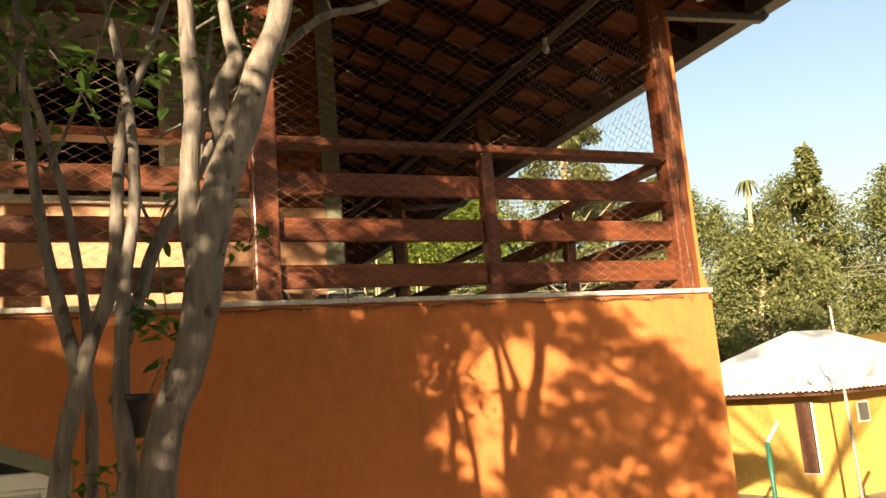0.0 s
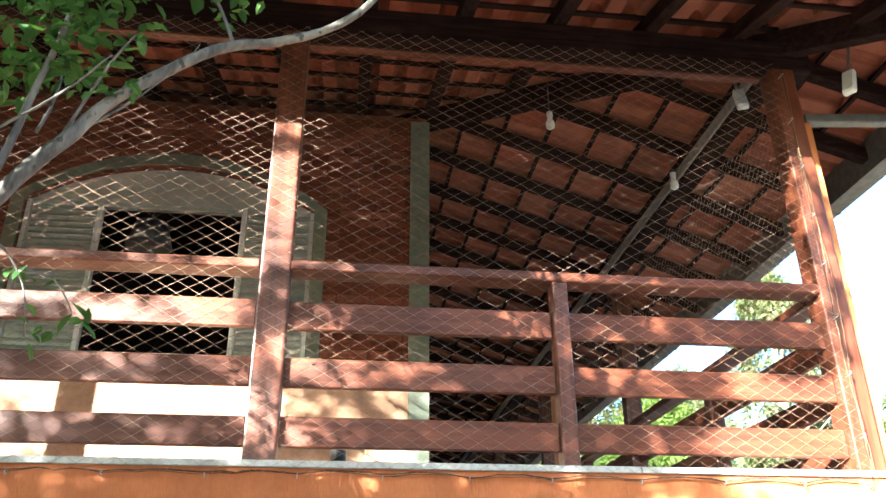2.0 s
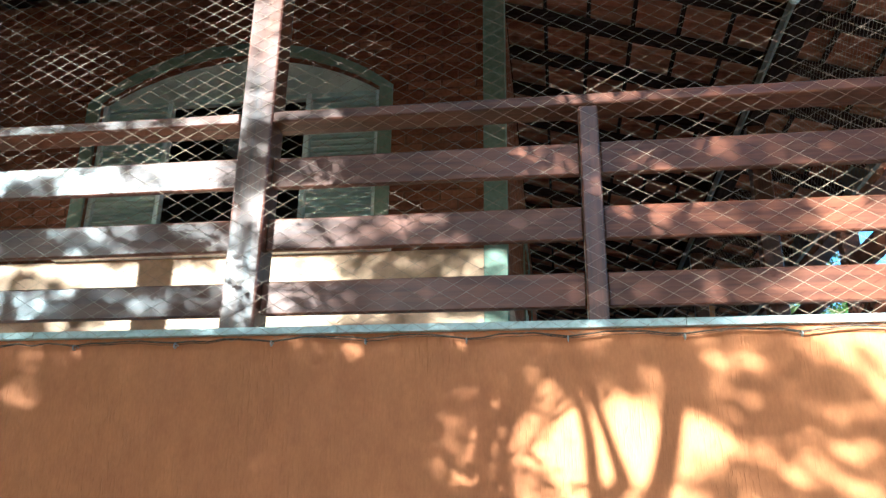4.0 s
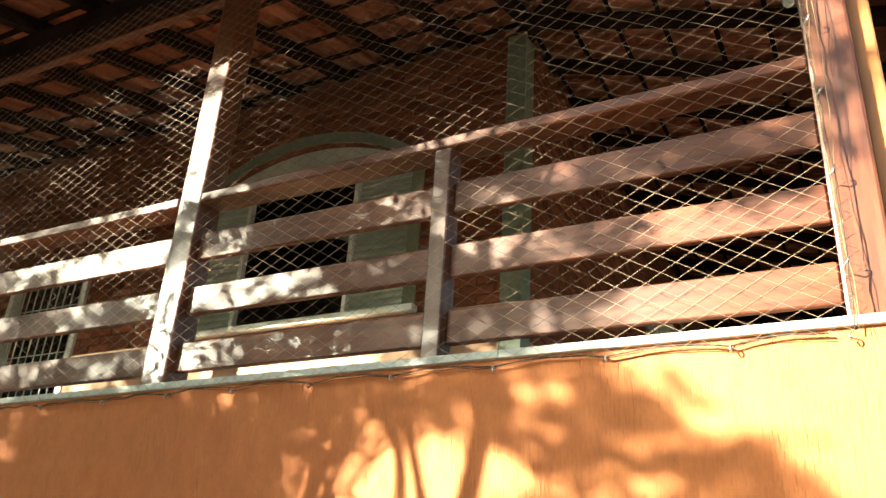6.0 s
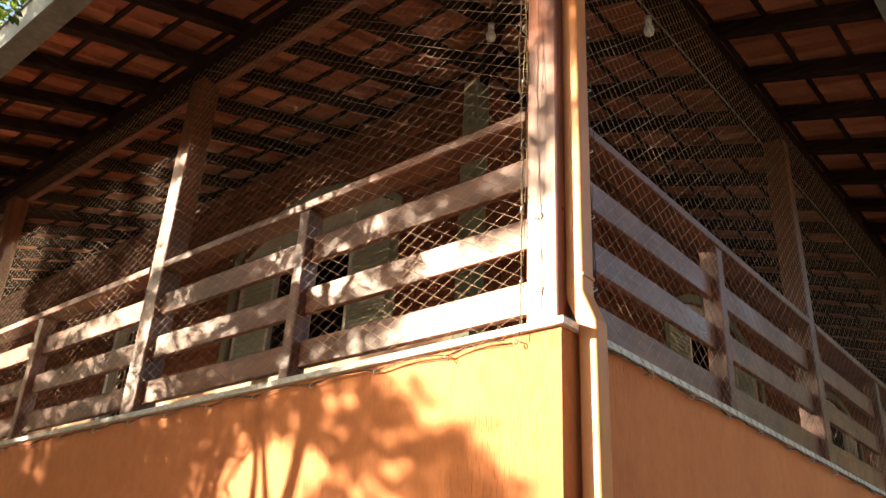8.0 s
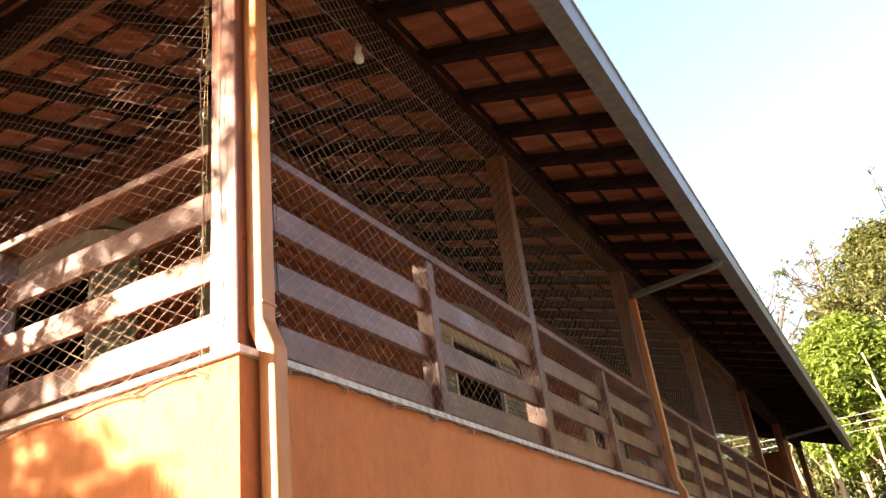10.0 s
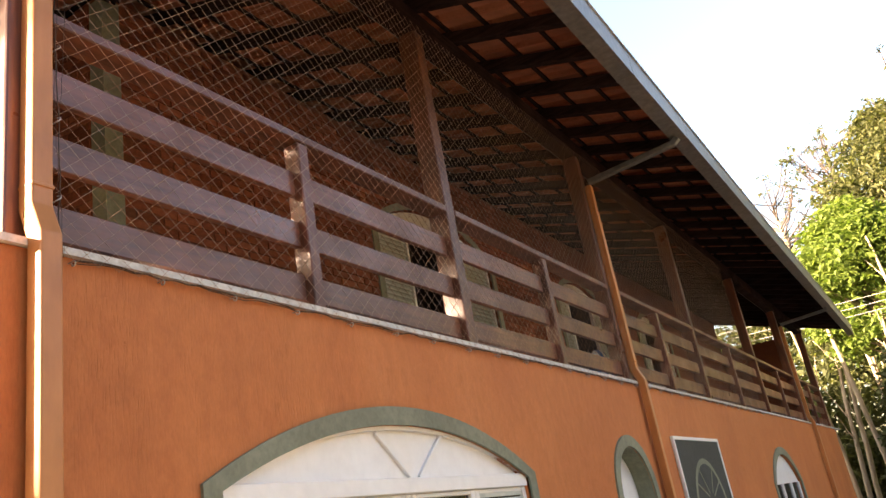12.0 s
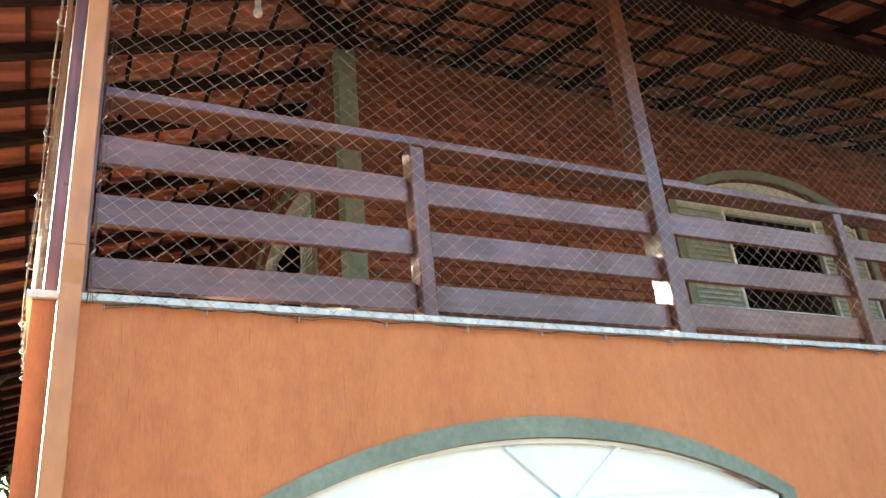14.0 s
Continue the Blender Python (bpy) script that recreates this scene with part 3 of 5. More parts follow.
def roof_tiles():
    base = tagged(new("roof_tiles"), "terracotta clay tiles seen from below", "roof tiles", kind="structure")
    me = mesh_of("roof_tile", tile_mesh(), TILE)
    proto = [Vector(v.co) for v in me.vertices]
    faces = [tuple(p.vertices) for p in me.polygons]
    tilt = math.atan(SLOPE)
    verts, polys = [], []
    rng = random.Random(4)
    count = 0
    step = 0.345
    spots = []
    for k in range(18):
        q = -0.985 + (k + 1) * step         # upper end of the course
        for j in range(-3, 100):
            # south slope, columns along x
            x = 1.0 - 0.222 * j
            if ROOF_W - 0.2 < x and x + 0.2 < -q + 0.55 and q < 4.6:
                spots.append((0, x, q))
            y = -1.2 + 0.222 * j
            if y < B_END + 0.8 and y > q - 0.55 and q < 4.6:
                spots.append((1, y, q))
    for side, u, q in spots:
        z = 5.57 + SLOPE * (q - 0.1) + 0.004
        jitter = rng.uniform(-0.006, 0.006)
        if side == 0:
            m = Matrix.Translation((u + jitter, q + jitter, z)) @ Matrix.Rotation(tilt, 4, "X")
            near = -3.6 < u < 0.6 and q < 1.4
        else:
            m = Matrix.Translation((-q + jitter, u, z)) @ Matrix.Rotation(math.pi / 2, 4, "Z") @ Matrix.Rotation(tilt, 4, "X")
            near = -0.6 < u < 5.5 and q < 1.4
        m = m @ Matrix.Rotation(rng.uniform(-0.012, 0.012), 4, "Z")
        if near and count < 300:
            ob = new("roof_tile", me)
            ob.matrix_world = m
            ob.parent = base
            count += 1
        else:
            o = len(verts)
            verts.extend(m @ p for p in proto)
            polys.extend(tuple(o + i for i in f) for f in faces)
    rest = bpy.data.meshes.new("roof_tiles_rest")
    rest.from_pydata([tuple(v) for v in verts], [], polys)
    rest.materials.append(TILE_J)
    ob = new("roof_tiles_rest", rest)
    ob.parent = base
    tagged(ob, kind="stuff")
    # closing deck over the far part of the roof
    bm = bmesh.new()
    def v(x, y, up):
        return bm.verts.new((x, y, roof_z(x, y) + up))
    far = B_END + 0.8
    for corners in (((1.0, -1.0), (ROOF_W - 0.2, -1.0), (ROOF_W - 0.2, 5.0), (-5.0, 5.0)), ((1.0, -1.0), (-5.0, 5.0), (-5.0, far), (1.0, far)), ((-5.0, 5.0), (ROOF_W - 0.2, 5.0), (ROOF_W - 0.2, far), (-5.0, far))):
        bm.faces.new([v(x, y, 0.13) for x, y in corners])
    tagged(part("roof_cover", bm, TILE_J, base), kind="stuff")


roof_tiles()


def gutters():
    z0, z1 = 5.02, 5.265
    for name, along in (("gutter_south", "x"), ("gutter_east", "y")):
        base = tagged(new(name), "grey galvanised box gutter along the eaves", "gutter", kind="structure")
        lo, hi = (ROOF_W - 0.3, 0.94) if along == "x" else (-1.10, B_END + 0.9)
        at = hi if along == "x" else lo
        first = 0.80
        while (at > lo) if along == "x" else (at < hi):
            n = max(lo, at - 1.68) if along == "x" else min(hi, at + 1.68 - first)
            first = 0.0
            a, b = sorted((at, n))
            bm = bmesh.new()
            ins, outs = 0.95, 1.10
            for q in ((ins, outs, z0, z0 + 0.006), (outs - 0.006, outs, z0 + 0.006, z1), (ins, ins + 0.006, z0 + 0.006, z1 + 0.01)):
                i0, o0, za, zb = q
                if along == "x":
                    boxes(bm, (a + 0.004, -o0, za, b - 0.004, -i0, zb))
                else:
                    boxes(bm, (i0, a + 0.004, za, o0, b - 0.004, zb))
            length = part("gutter_length", bm, GUTTER, base)
            rim = (a + 0.004, -outs - 0.014, z1 - 0.014, b - 0.004, -outs, z1) if along == "x" else (outs, a + 0.004, z1 - 0.014, outs + 0.014, b - 0.004, z1)
            part("rim", block(*rim), GUTTERRIM, length, "rolled rim with its highlight in the pale colour")
            bm = bmesh.new()
            if along == "x":
                boxes(bm, (n - 0.02, -1.106, z0 - 0.003, n + 0.02, -0.944, z0 + 0.003))
            else:
                boxes(bm, (0.944, n - 0.02, z0 - 0.003, 1.106, n + 0.02, z0 + 0.003))
            part("joint", bm, GUTTER, base)
            at = n


gutters()


# ---- posts, railings, nets ----
def post(x, y, name_label, half=0.075):
    ob = part("post", block(x - 0.075, y - half, LEDGE, x + 0.075, y + half, 5.213, 0.010, 2), WOOD_Z)
    return tagged(ob, name_label, "post", "posts round the balcony", "structure")


post(-0.105, 0.105, "square red-brown timber corner post on the coping")
for px in POSTS_A:
    post(px, 0.105, "square red-brown timber post in sun and leaf shade")
for py in POSTS_B:
    post(-0.105, py + 0.018, "square red-brown timber post on the coping", 0.058)

BOARDS = [(2.828, 2.970), (3.113, 3.256), (3.405, 3.550)]


def railing(axis, a, b, mid, label):
    """One bay of railing from a to b along axis, with a baluster at mid."""
    if axis == "x":
        bx = lambda u0, d0, z0, u1, d1, z1: (u0, d0, z0, u1, d1, z1)
        wood, base = WOOD_X, thing("railing", label, "railing", group="railings of the balcony", at=((a + b) / 2, 0.09, LEDGE))
    else:
        bx = lambda u0, d0, z0, u1, d1, z1: (-d1, u0, z0, -d0, u1, z1)
        wood, base = WOOD_Y, thing("railing", label, "railing", group="railings of the balcony", at=(-0.09, (a + b) / 2, LEDGE))
    wig = lambda: random.uniform(-0.004, 0.004)
    hold(base, part("top_rail", block(*bx(a, 0.025, 3.700, b, 0.165, 3.752), bevel=0.006), wood))
    for z0, z1 in BOARDS:
        w = wig()
        spans = ((a, b),) if mid is None else ((a, mid - 0.042), (mid + 0.042, b))
        for s0, s1 in spans:
            if axis == "y" and s0 < 0.5:
                w -= 0.016
            hold(base, part("board", block(*bx(s0 + 0.002, 0.078, z0 + w, s1 - 0.002, 0.113, z1 + w), bevel=0.005), wood))
    if mid is not None:
        hold(base, part("baluster", block(*bx(mid - 0.04, 0.032, LEDGE, mid + 0.04, 0.135, 3.698), bevel=0.006), WOOD_Z))
    return base


railing("x", -3.003, -0.182, -1.625, "red-brown timber railing of wide boards, sun-dappled")
railing("x", -6.043, -3.157, -4.66, "red-brown timber railing of wide boards, half in bright sun")
railing("x", -6.52, -6.197, None, "short end of red-brown timber railing with cut board ends")
prev = 0.182
for k, py in enumerate(POSTS_B):
    mid = (1.67, 4.75)[k] if k < 2 else (prev + py - 0.075) / 2
    railing("y", prev, py - 0.042, mid, "red-brown timber railing of wide boards in shade")
    prev = py + 0.077


def net(axis, a, b, label):
    """A knotted safety net with diamond meshes hung outside the posts."""
    base = thing("safety_net", label, "safety net", at=((a + b) / 2, -0.03, 2.69) if axis == "x" else (0.03, (a + b) / 2, 2.69))
    rng = random.Random(7)
    z0, z1 = 2.69, 5.21
    w, h = (0.104, 0.062) if axis == "x" else (0.088, 0.078)
    run = (z1 - z0) * w / h
    def off(u, z):
        # the net bellies a little between its fixings
        t = (z - z0) / (z1 - z0)
        return 0.014 + 0.010 * math.sin(u * 2.1 + z) * math.sin(math.pi * t) + (0.022 if t < 0.03 else 0.0)
    for sgn in (1, -1):
        bm = bmesh.new()
        u = a - run
        while u < b + run:
            pts = []
            t0, t1 = sorted(((a - u) / (sgn * run), (b - u) / (sgn * run)))
            t0, t1 = max(0.0, t0), min(1.0, t1)
            n = max(2, int(18 * (t1 - t0)))
            for k in range(n + 1 if t1 - t0 > 0.02 else 0):
                t = t0 + (t1 - t0) * k / n
                zz = z0 + (z1 - z0) * t
                uu = u + sgn * run * t + 0.005 * math.sin(3.1 * zz + u * 1.7) + 0.002 * math.sin(9 * zz + u * 5)
                d = off(uu, zz)
                pts.append((uu, -d, zz) if axis == "x" else (d, uu, zz))
            if len(pts) > 1:
                tube(bm, pts, 0.0009 if axis == "x" else 0.0012, 3, False)
            u += w
        hold(base, tagged(part("netting", bm, CORD), kind="stuff"))
    bm = bmesh.new()
    u = a + 0.06
    line = []
    while u < b:
        line.append((u, (2.690 if axis == "x" else 2.702) + rng.uniform(-0.003, 0.003)))
        u += 0.405 + rng.uniform(-0.03, 0.03)
    line.append((b - 0.02, 2.694))
    pts = []
    for (ua, za), (ub, zb) in zip(line, line[1:]):
        for j in range(6):
            t = j / 6
            sag = 0.014 * (4 * t * (1 - t))
            pts.append((ua + (ub - ua) * t, za + (zb - za) * t + sag * (1 if rng.random() > 0.1 else 0.3) + rng.uniform(-0.003, 0.003)))
    tube(bm, [((p, -0.026, z) if axis == "x" else (0.026, p, z)) for p, z in pts], 0.0030, 5)
    tube(bm, [((p, -0.020, z - 0.004 - 0.006 * math.sin(7 * p)) if axis == "x" else (0.020, p, z - 0.004 - 0.006 * math.sin(7 * p))) for p, z in pts], 0.0018, 4)
    tube(bm, [((p, -0.023, z + 0.004 * math.sin(11 * p + 1.0) - 0.007 * abs(math.sin(4.1 * p))) if axis == "x" else (0.023, p, z + 0.004 * math.sin(11 * p + 1.0))) for p, z in pts], 0.0014, 4)
    hold(base, part("edge_rope", bm, ROPE, label="dark edge rope"))
    for ua, za in line:
        bm = bmesh.new()
        ring = [(0.010 * math.cos(t * 0.7), 0.010 * math.sin(t * 0.7)) for t in range(8)]
        pts = [(0.0, 0.0, 0.0), (0.0, 0.022, 0.0)] + [(0.0, 0.030 + s, c - 0.008) for c, s in ring]
        tube(bm, [((ua + p, -q, za + r - 0.004) if axis == "x" else (q, ua + p, za + r - 0.004)) for p, q, r in pts], 0.0026, 5)
        hold(base, part("hook", bm, STEEL))
    return base


net("x", -6.95, -0.16, "pale diamond-mesh safety net hung in front of the railing")
net("y", 0.19, 12.4, "pale diamond-mesh safety net hung in front of the railing")


def lacing(axis, u, z_top, label, mat):
    """The net's upright edge cord, laced to the corner post with small hooks."""
    base = thing("net_lacing", label, "rope", at=(u, -0.03, LEDGE) if axis == "x" else (0.03, u, LEDGE))
    put = (lambda p, d, z: (p, -d, z)) if axis == "x" else (lambda p, d, z: (d, p, z))
    rng = random.Random(17)
    for k, radius in enumerate((0.0022, 0.0011, 0.0010)):
        bm = bmesh.new()
        pts = []
        for j in range(46):
            t = j / 45
            pts.append(put(u + 0.012 * math.sin(9.0 * t + k * 2.1) + rng.uniform(-0.004, 0.004) + 0.010 * k, 0.030 + 0.006 * math.sin(14 * t + k), 2.70 + (z_top - 2.70) * t))
        tube(bm, pts, radius, 5)
        hold(base, part("cord", bm, mat if k else ROPE))
    z = LEDGE + 0.16
    while z < z_top:
        bm = bmesh.new()
        tube(bm, [put(u, 0.0, z), put(u, 0.030, z), put(u + 0.012, 0.040, z + 0.010), put(u + 0.016, 0.034, z + 0.022), put(u + 0.006, 0.026, z + 0.020)], 0.0028, 5)
        hold(base, part("hook", bm, STEEL))
        z += 0.31 + rng.uniform(-0.03, 0.03)


YELLOWCORD = two_scale("yellow_twine", (0.24, 0.17, 0.08), (0.31, 0.225, 0.11), (0.38, 0.29, 0.16), (60, 60, 60), (4, 4, 4), 0.8, 0.2)
lacing("x", -0.165, 5.15, "yellow twine and dark cord lacing the net to the corner post", YELLOWCORD)
lacing("y", 0.185, 5.15, "dark cord lacing the net to the corner post beside the downpipe", ROPE)


# ---- downpipes ----
def square_pipe(points, w, d, name, mat, parent, along=(0, 1, 0)):
    """A square pipe along points; w along the wall, d out of it."""
    bm = bmesh.new()
    pts = [Vector(p) for p in points]
    side = Vector(along)
    rings = []
    for k, p in enumerate(pts):
        d0 = (pts[k] - pts[k - 1]).normalized() if k else (pts[1] - pts[0]).normalized()
        d1 = (pts[k + 1] - pts[k]).normalized() if k < len(pts) - 1 else d0
        t = (d0 + d1).normalized()
        n = side.cross(t).normalized()
        stretch = 1 / max(0.5, t.dot(d0))
        rings.append([bm.verts.new(p + side * a * w / 2 + n * b * d / 2 * stretch) for a, b in ((-1, -1), (1, -1), (1, 1), (-1, 1))])
    for a, b in zip(rings, rings[1:]):
        for j in range(4):
            bm.faces.new((a[j], a[(j + 1) % 4], b[(j + 1) % 4], b[j]))
    bm.faces.new(rings[0][::-1])
    bm.faces.new(rings[-1])
    bmesh.ops.recalc_face_normals(bm, faces=bm.faces[:])
    bmesh.ops.bevel(bm, geom=bm.edges[:], offset=0.008, segments=2, affect="EDGES", profile=0.5)
    return part(name, bm, mat, parent)


def downpipe(y, label, thin=0.085):
    base = tagged(new("downpipe"), label, "downpipe", "downpipes", "structure")
    square_pipe([(0.006, y, 4.86), (0.006, y, 2.87), (0.058, y, 2.745), (0.058, y, 0.02)], thin, thin * 0.95, "drop", PIPEPAINT, base)
    square_pipe([(1.03, y - 0.03, 5.00), (0.98, y - 0.03, 4.955), (0.02, y, 4.90)], 0.07, 0.06, "offset_arm", GUTTER, base)
    part("collar", block(-0.038, y - thin * 0.515, 2.94, 0.050, y + thin * 0.515, 2.955, 0.003), PIPEPAINT, base)
    return base


downpipe(0.125, "square orange-painted downpipe on the house corner, bent round the coping", 0.082)
downpipe(6.36, "slim orange-painted downpipe with a grey arm to the gutter", 0.075)
downpipe(17.62, "slim orange-painted downpipe with a grey arm to the gutter", 0.075)


def round_pipes():
    base = tagged(new("downpipe"), "pair of thin ochre pipes on the stucco wall", "downpipe", "downpipes", "structure")
    for k, x in enumerate((-6.13, -6.05)):
        bm = bmesh.new()
        tube(bm, [(x, -0.03, 0.05), (x, -0.03, 2.70)], 0.022, 10)
        part("pipe", bm, PIPEPAINT, base)


round_pipes()


# ---- doors and windows of the ground floor ----
def arch_surround(base, axis, face, hole, width, depth=0.016):
    c, half, foot, spring, rise = hole
    out = -1 if axis == "y" else 1
    inner = [(c - half, foot)] + arch_points(c, half, spring, rise) + [(c + half, foot)]
    lift = 0.03 if half > 1.0 else 0.0
    outer = [(c - half - width, foot)] + arch_points(c, half + width, spring + lift, rise + width - lift) + [(c + half + width, foot)]
    part("surround", band(inner, outer, axis, face - out * 0.012, face + out * depth), GREEN, base, "grey-green painted surround")


def big_arch_door(name, axis, hole, fan_mat, label):
    c, half, foot, spring, rise = hole
    def bk(d0, u0, z0, d1, u1, z1, bevel=0.0):
        return block(d0, u0, z0, d1, u1, z1, bevel) if axis == "x" else block(u0, -d1, z0, u1, -d0, z1, bevel)
    flip = (lambda a, b: (a, b)) if axis == "x" else (lambda a, b: (-b, -a))
    base = tagged(new(name), label, "door", kind="structure")
    arch_surround(base, axis, 0.0, hole, 0.095)
    fan_in = arch_points(c, half - 0.03, spring + 0.03, rise - 0.05)
    fan = arch_points(c, half, spring, rise)
    part("arch_frame", band(fan_in, fan, axis, *flip(-0.07, -0.015)), WHITE, base, "white metal frame")
    part("fanlight", plate(arch_points(c, half - 0.032, spring + 0.032, rise - 0.053), axis, *flip(-0.06, -0.045)), fan_mat, base, "sheet panel")
    for u0, u1 in ((c - 0.240, c + 0.035), (c + 0.390, c + 0.110)):
        p = [(-0.035, u0, spring + rise - 0.035), (-0.035, u1, spring + 0.03)]
        if axis == "y":
            p = [(b, -a, z) for a, b, z in p]
        part("fan_bar", timber(p[0], p[1], 0.022, 0.02, 0.003, (1, 0, 0) if axis == "x" else (0, 1, 0)), WHITE, base)
    part("transom", bk(-0.085, c - half + 0.002, spring - 0.05, -0.01, c + half - 0.002, spring + 0.03, 0.005), WHITE, base)
    w = (2 * half - 0.004) / 4
    for k in range(4):
        u0, u1 = c - half + 0.002 + k * w, c - half + 0.002 + (k + 1) * w
        leaf = part("leaf", bk(-0.08, u0 + 0.001, foot, -0.03, u0 + 0.05, spring - 0.051, 0.004), WHITE, base)
        part("stile", bk(-0.08, u1 - 0.05, foot, -0.03, u1 - 0.001, spring - 0.051, 0.004), WHITE, leaf)
        part("rail", bk(-0.078, u0 + 0.051, spring - 0.075, -0.032, u1 - 0.051, spring - 0.052, 0.004), WHITE, leaf)
        part("rail", bk(-0.078, u0 + 0.051, foot, -0.032, u1 - 0.051, foot + 0.5, 0.004), WHITE, leaf)
        part("pane", bk(-0.058, u0 + 0.051, foot + 0.501, -0.052, u1 - 0.051, spring - 0.076), GLASS, leaf)
        if k in (0, 3):
            z = foot + 0.52
            while z < spring - 0.10:
                part("slat", bk(-0.050, u0 + 0.052, z, -0.036, u1 - 0.052, z + 0.036, 0.003), SHUTTER, leaf)
                z += 0.045


big_arch_door("door_2", "x", DOORS_B[0], WHITE, "wide white arched door with a fanlight and glazed leaves")
big_arch_door("door_4", "y", (-5.50, 1.30, 0.02, 1.90, 0.285), GLASS, "wide arched door with a green surround and dark glazed fanlight")


def small_arch_door():
    hole = DOORS_B[1]
    c, half, foot, spring, rise = hole
    base = tagged(new("door_3"), "narrow round-arched doorway with a recessed white door", "door", kind="structure")
    arch_surround(base, "x", 0.0, hole, 0.10)
    inner = [(c - half + 0.004, foot)] + arch_points(c, half - 0.004, spring, rise - 0.004) + [(c + half - 0.004, foot)]
    outer = [(c - half, foot)] + arch_points(c, half, spring, rise) + [(c + half, foot)]
    part("reveal", band(inner, outer, "x", -0.2, -0.004), GREEN, base, "grey-green painted reveal")
    part("door_panel", plate([(c - half + 0.006, foot)] + arch_points(c, half - 0.006, spring, rise - 0.008) + [(c + half - 0.006, foot)], "x", -0.19, -0.155), WHITE, base, "white panel")
    part("rail", block(-0.153, c - half + 0.02, spring - 0.06, -0.135, c + half - 0.02, spring + 0.0, 0.004), WHITE, base)
    part("pane", block(-0.153, c - half + 0.1, spring - 0.75, -0.146, c + half - 0.1, spring - 0.1, 0), GLASS, base)


small_arch_door()


def screened_window():
    c, half, foot, spring, rise = DOORS_B[2]
    base = tagged(new("window_6"), "arched window behind a dark insect screen in a white frame", "window", kind="structure")
    part("screen", block(0.022, 7.02, 0.42, 0.026, 8.80, 2.20), SCREEN, base, "dark mesh screen")
    for u0, u1, z0, z1 in ((6.985, 7.02, 0.40, 2.235), (8.80, 8.835, 0.40, 2.235), (7.02, 8.80, 2.20, 2.235), (7.02, 8.80, 0.40, 0.435)):
        part("frame", block(0.002, u0, z0, 0.036, u1, z1, 0.004), WHITE, base)
    arc = arch_points(7.93, 0.62, 1.55, 0.46, 16)
    arc2 = arch_points(7.93, 0.56, 1.55, 0.40, 16)
    part("arch_line", band(arc2, arc, "x", 0.027, 0.0285), GREEN, base, "arch showing through the mesh")
    for k in range(5):
        a = math.pi * (k + 1) / 6
        part("ray_bar", timber((0.0285, 7.93 + 0.12 * math.cos(a), 1.56 + 0.09 * math.sin(a)), (0.0285, 7.93 + 0.55 * math.cos(a), 1.56 + 0.40 * math.sin(a)), 0.003, 0.018, 0.0, (0, 0, 1)), GREEN, base)
    for k in range(6):
        part("bar", block(0.027, 7.43 + 0.2 * k - 0.008, 0.62, 0.029, 7.43 + 0.2 * k + 0.008, 1.10), GREEN, base)
    for z in (1.54, 1.10, 0.60):
        part("bar", block(0.027, 7.35, z, 0.0295, 8.5, z + 0.02), GREEN, base)


screened_window()


def far_arch_window():
    hole = DOORS_B[3]
    c, half, foot, spring, rise = hole
    base = tagged(new("window_7"), "white arched window with dark glazed leaves", "window", kind="structure")
    arch_surround(base, "x", 0.0, hole, 0.12)
    part("fanlight", plate(arch_points(c, half - 0.004, spring, rise - 0.006), "x", -0.07, -0.045), WHITE, base, "white sheet panel")
    w = (2 * half) / 3
    for k in range(4):
        u = min(c + half - 0.03, max(c - half + 0.03, c - half + k * w))
        part("mullion", block(-0.08, u - 0.03, foot, -0.03, u + 0.03, spring, 0.004), WHITE, base)
    for k in range(3):
        part("pane", block(-0.06, c - half + k * w + 0.062, foot, -0.053, c - half + (k + 1) * w - 0.062, spring - 0.002), GLASS, base)


far_arch_window()


# ---- trees ----
def leaf_cloud(name, parent, mat, spots, size, rng, flat=0.5):
    """Many small folded leaves at spots (place, spread, number)."""
    verts, faces = [], []
    for centre, spread, number in spots:
        c = Vector(centre)
        for _ in range(number):
            while True:
                o = Vector((rng.uniform(-1, 1), rng.uniform(-1, 1), rng.uniform(-1, 1)))
                if o.length < 1:
                    break
            p = c + Vector((o.x * spread[0], o.y * spread[1], o.z * spread[2]))
            s = size * rng.uniform(0.6, 1.35)
            d = Vector((rng.uniform(-1, 1), rng.uniform(-1, 1), rng.uniform(-1.0, 0.35))).normalized()
            side = d.cross(Vector((rng.uniform(-0.6, 0.6), rng.uniform(-0.6, 0.6), 1))).normalized() * s * 0.25
            up = side.cross(d).normalized() * s * 0.10
            k = len(verts)
            verts += [p, p + d * s * 0.35 + side + up, p + d * s * 0.75 + side * 0.7 + up, p + d * s, p + d * s * 0.75 - side * 0.7 + up, p + d * s * 0.35 - side + up]
            faces += [(k, k + 1, k + 2, k + 3), (k, k + 3, k + 4, k + 5)]
    me = bpy.data.meshes.new(name)
    me.from_pydata([tuple(v) for v in verts], [], faces)
    me.materials.append(mat)
    ob = new(name, me)
    ob.parent = parent
    return tagged(ob, kind="stuff")


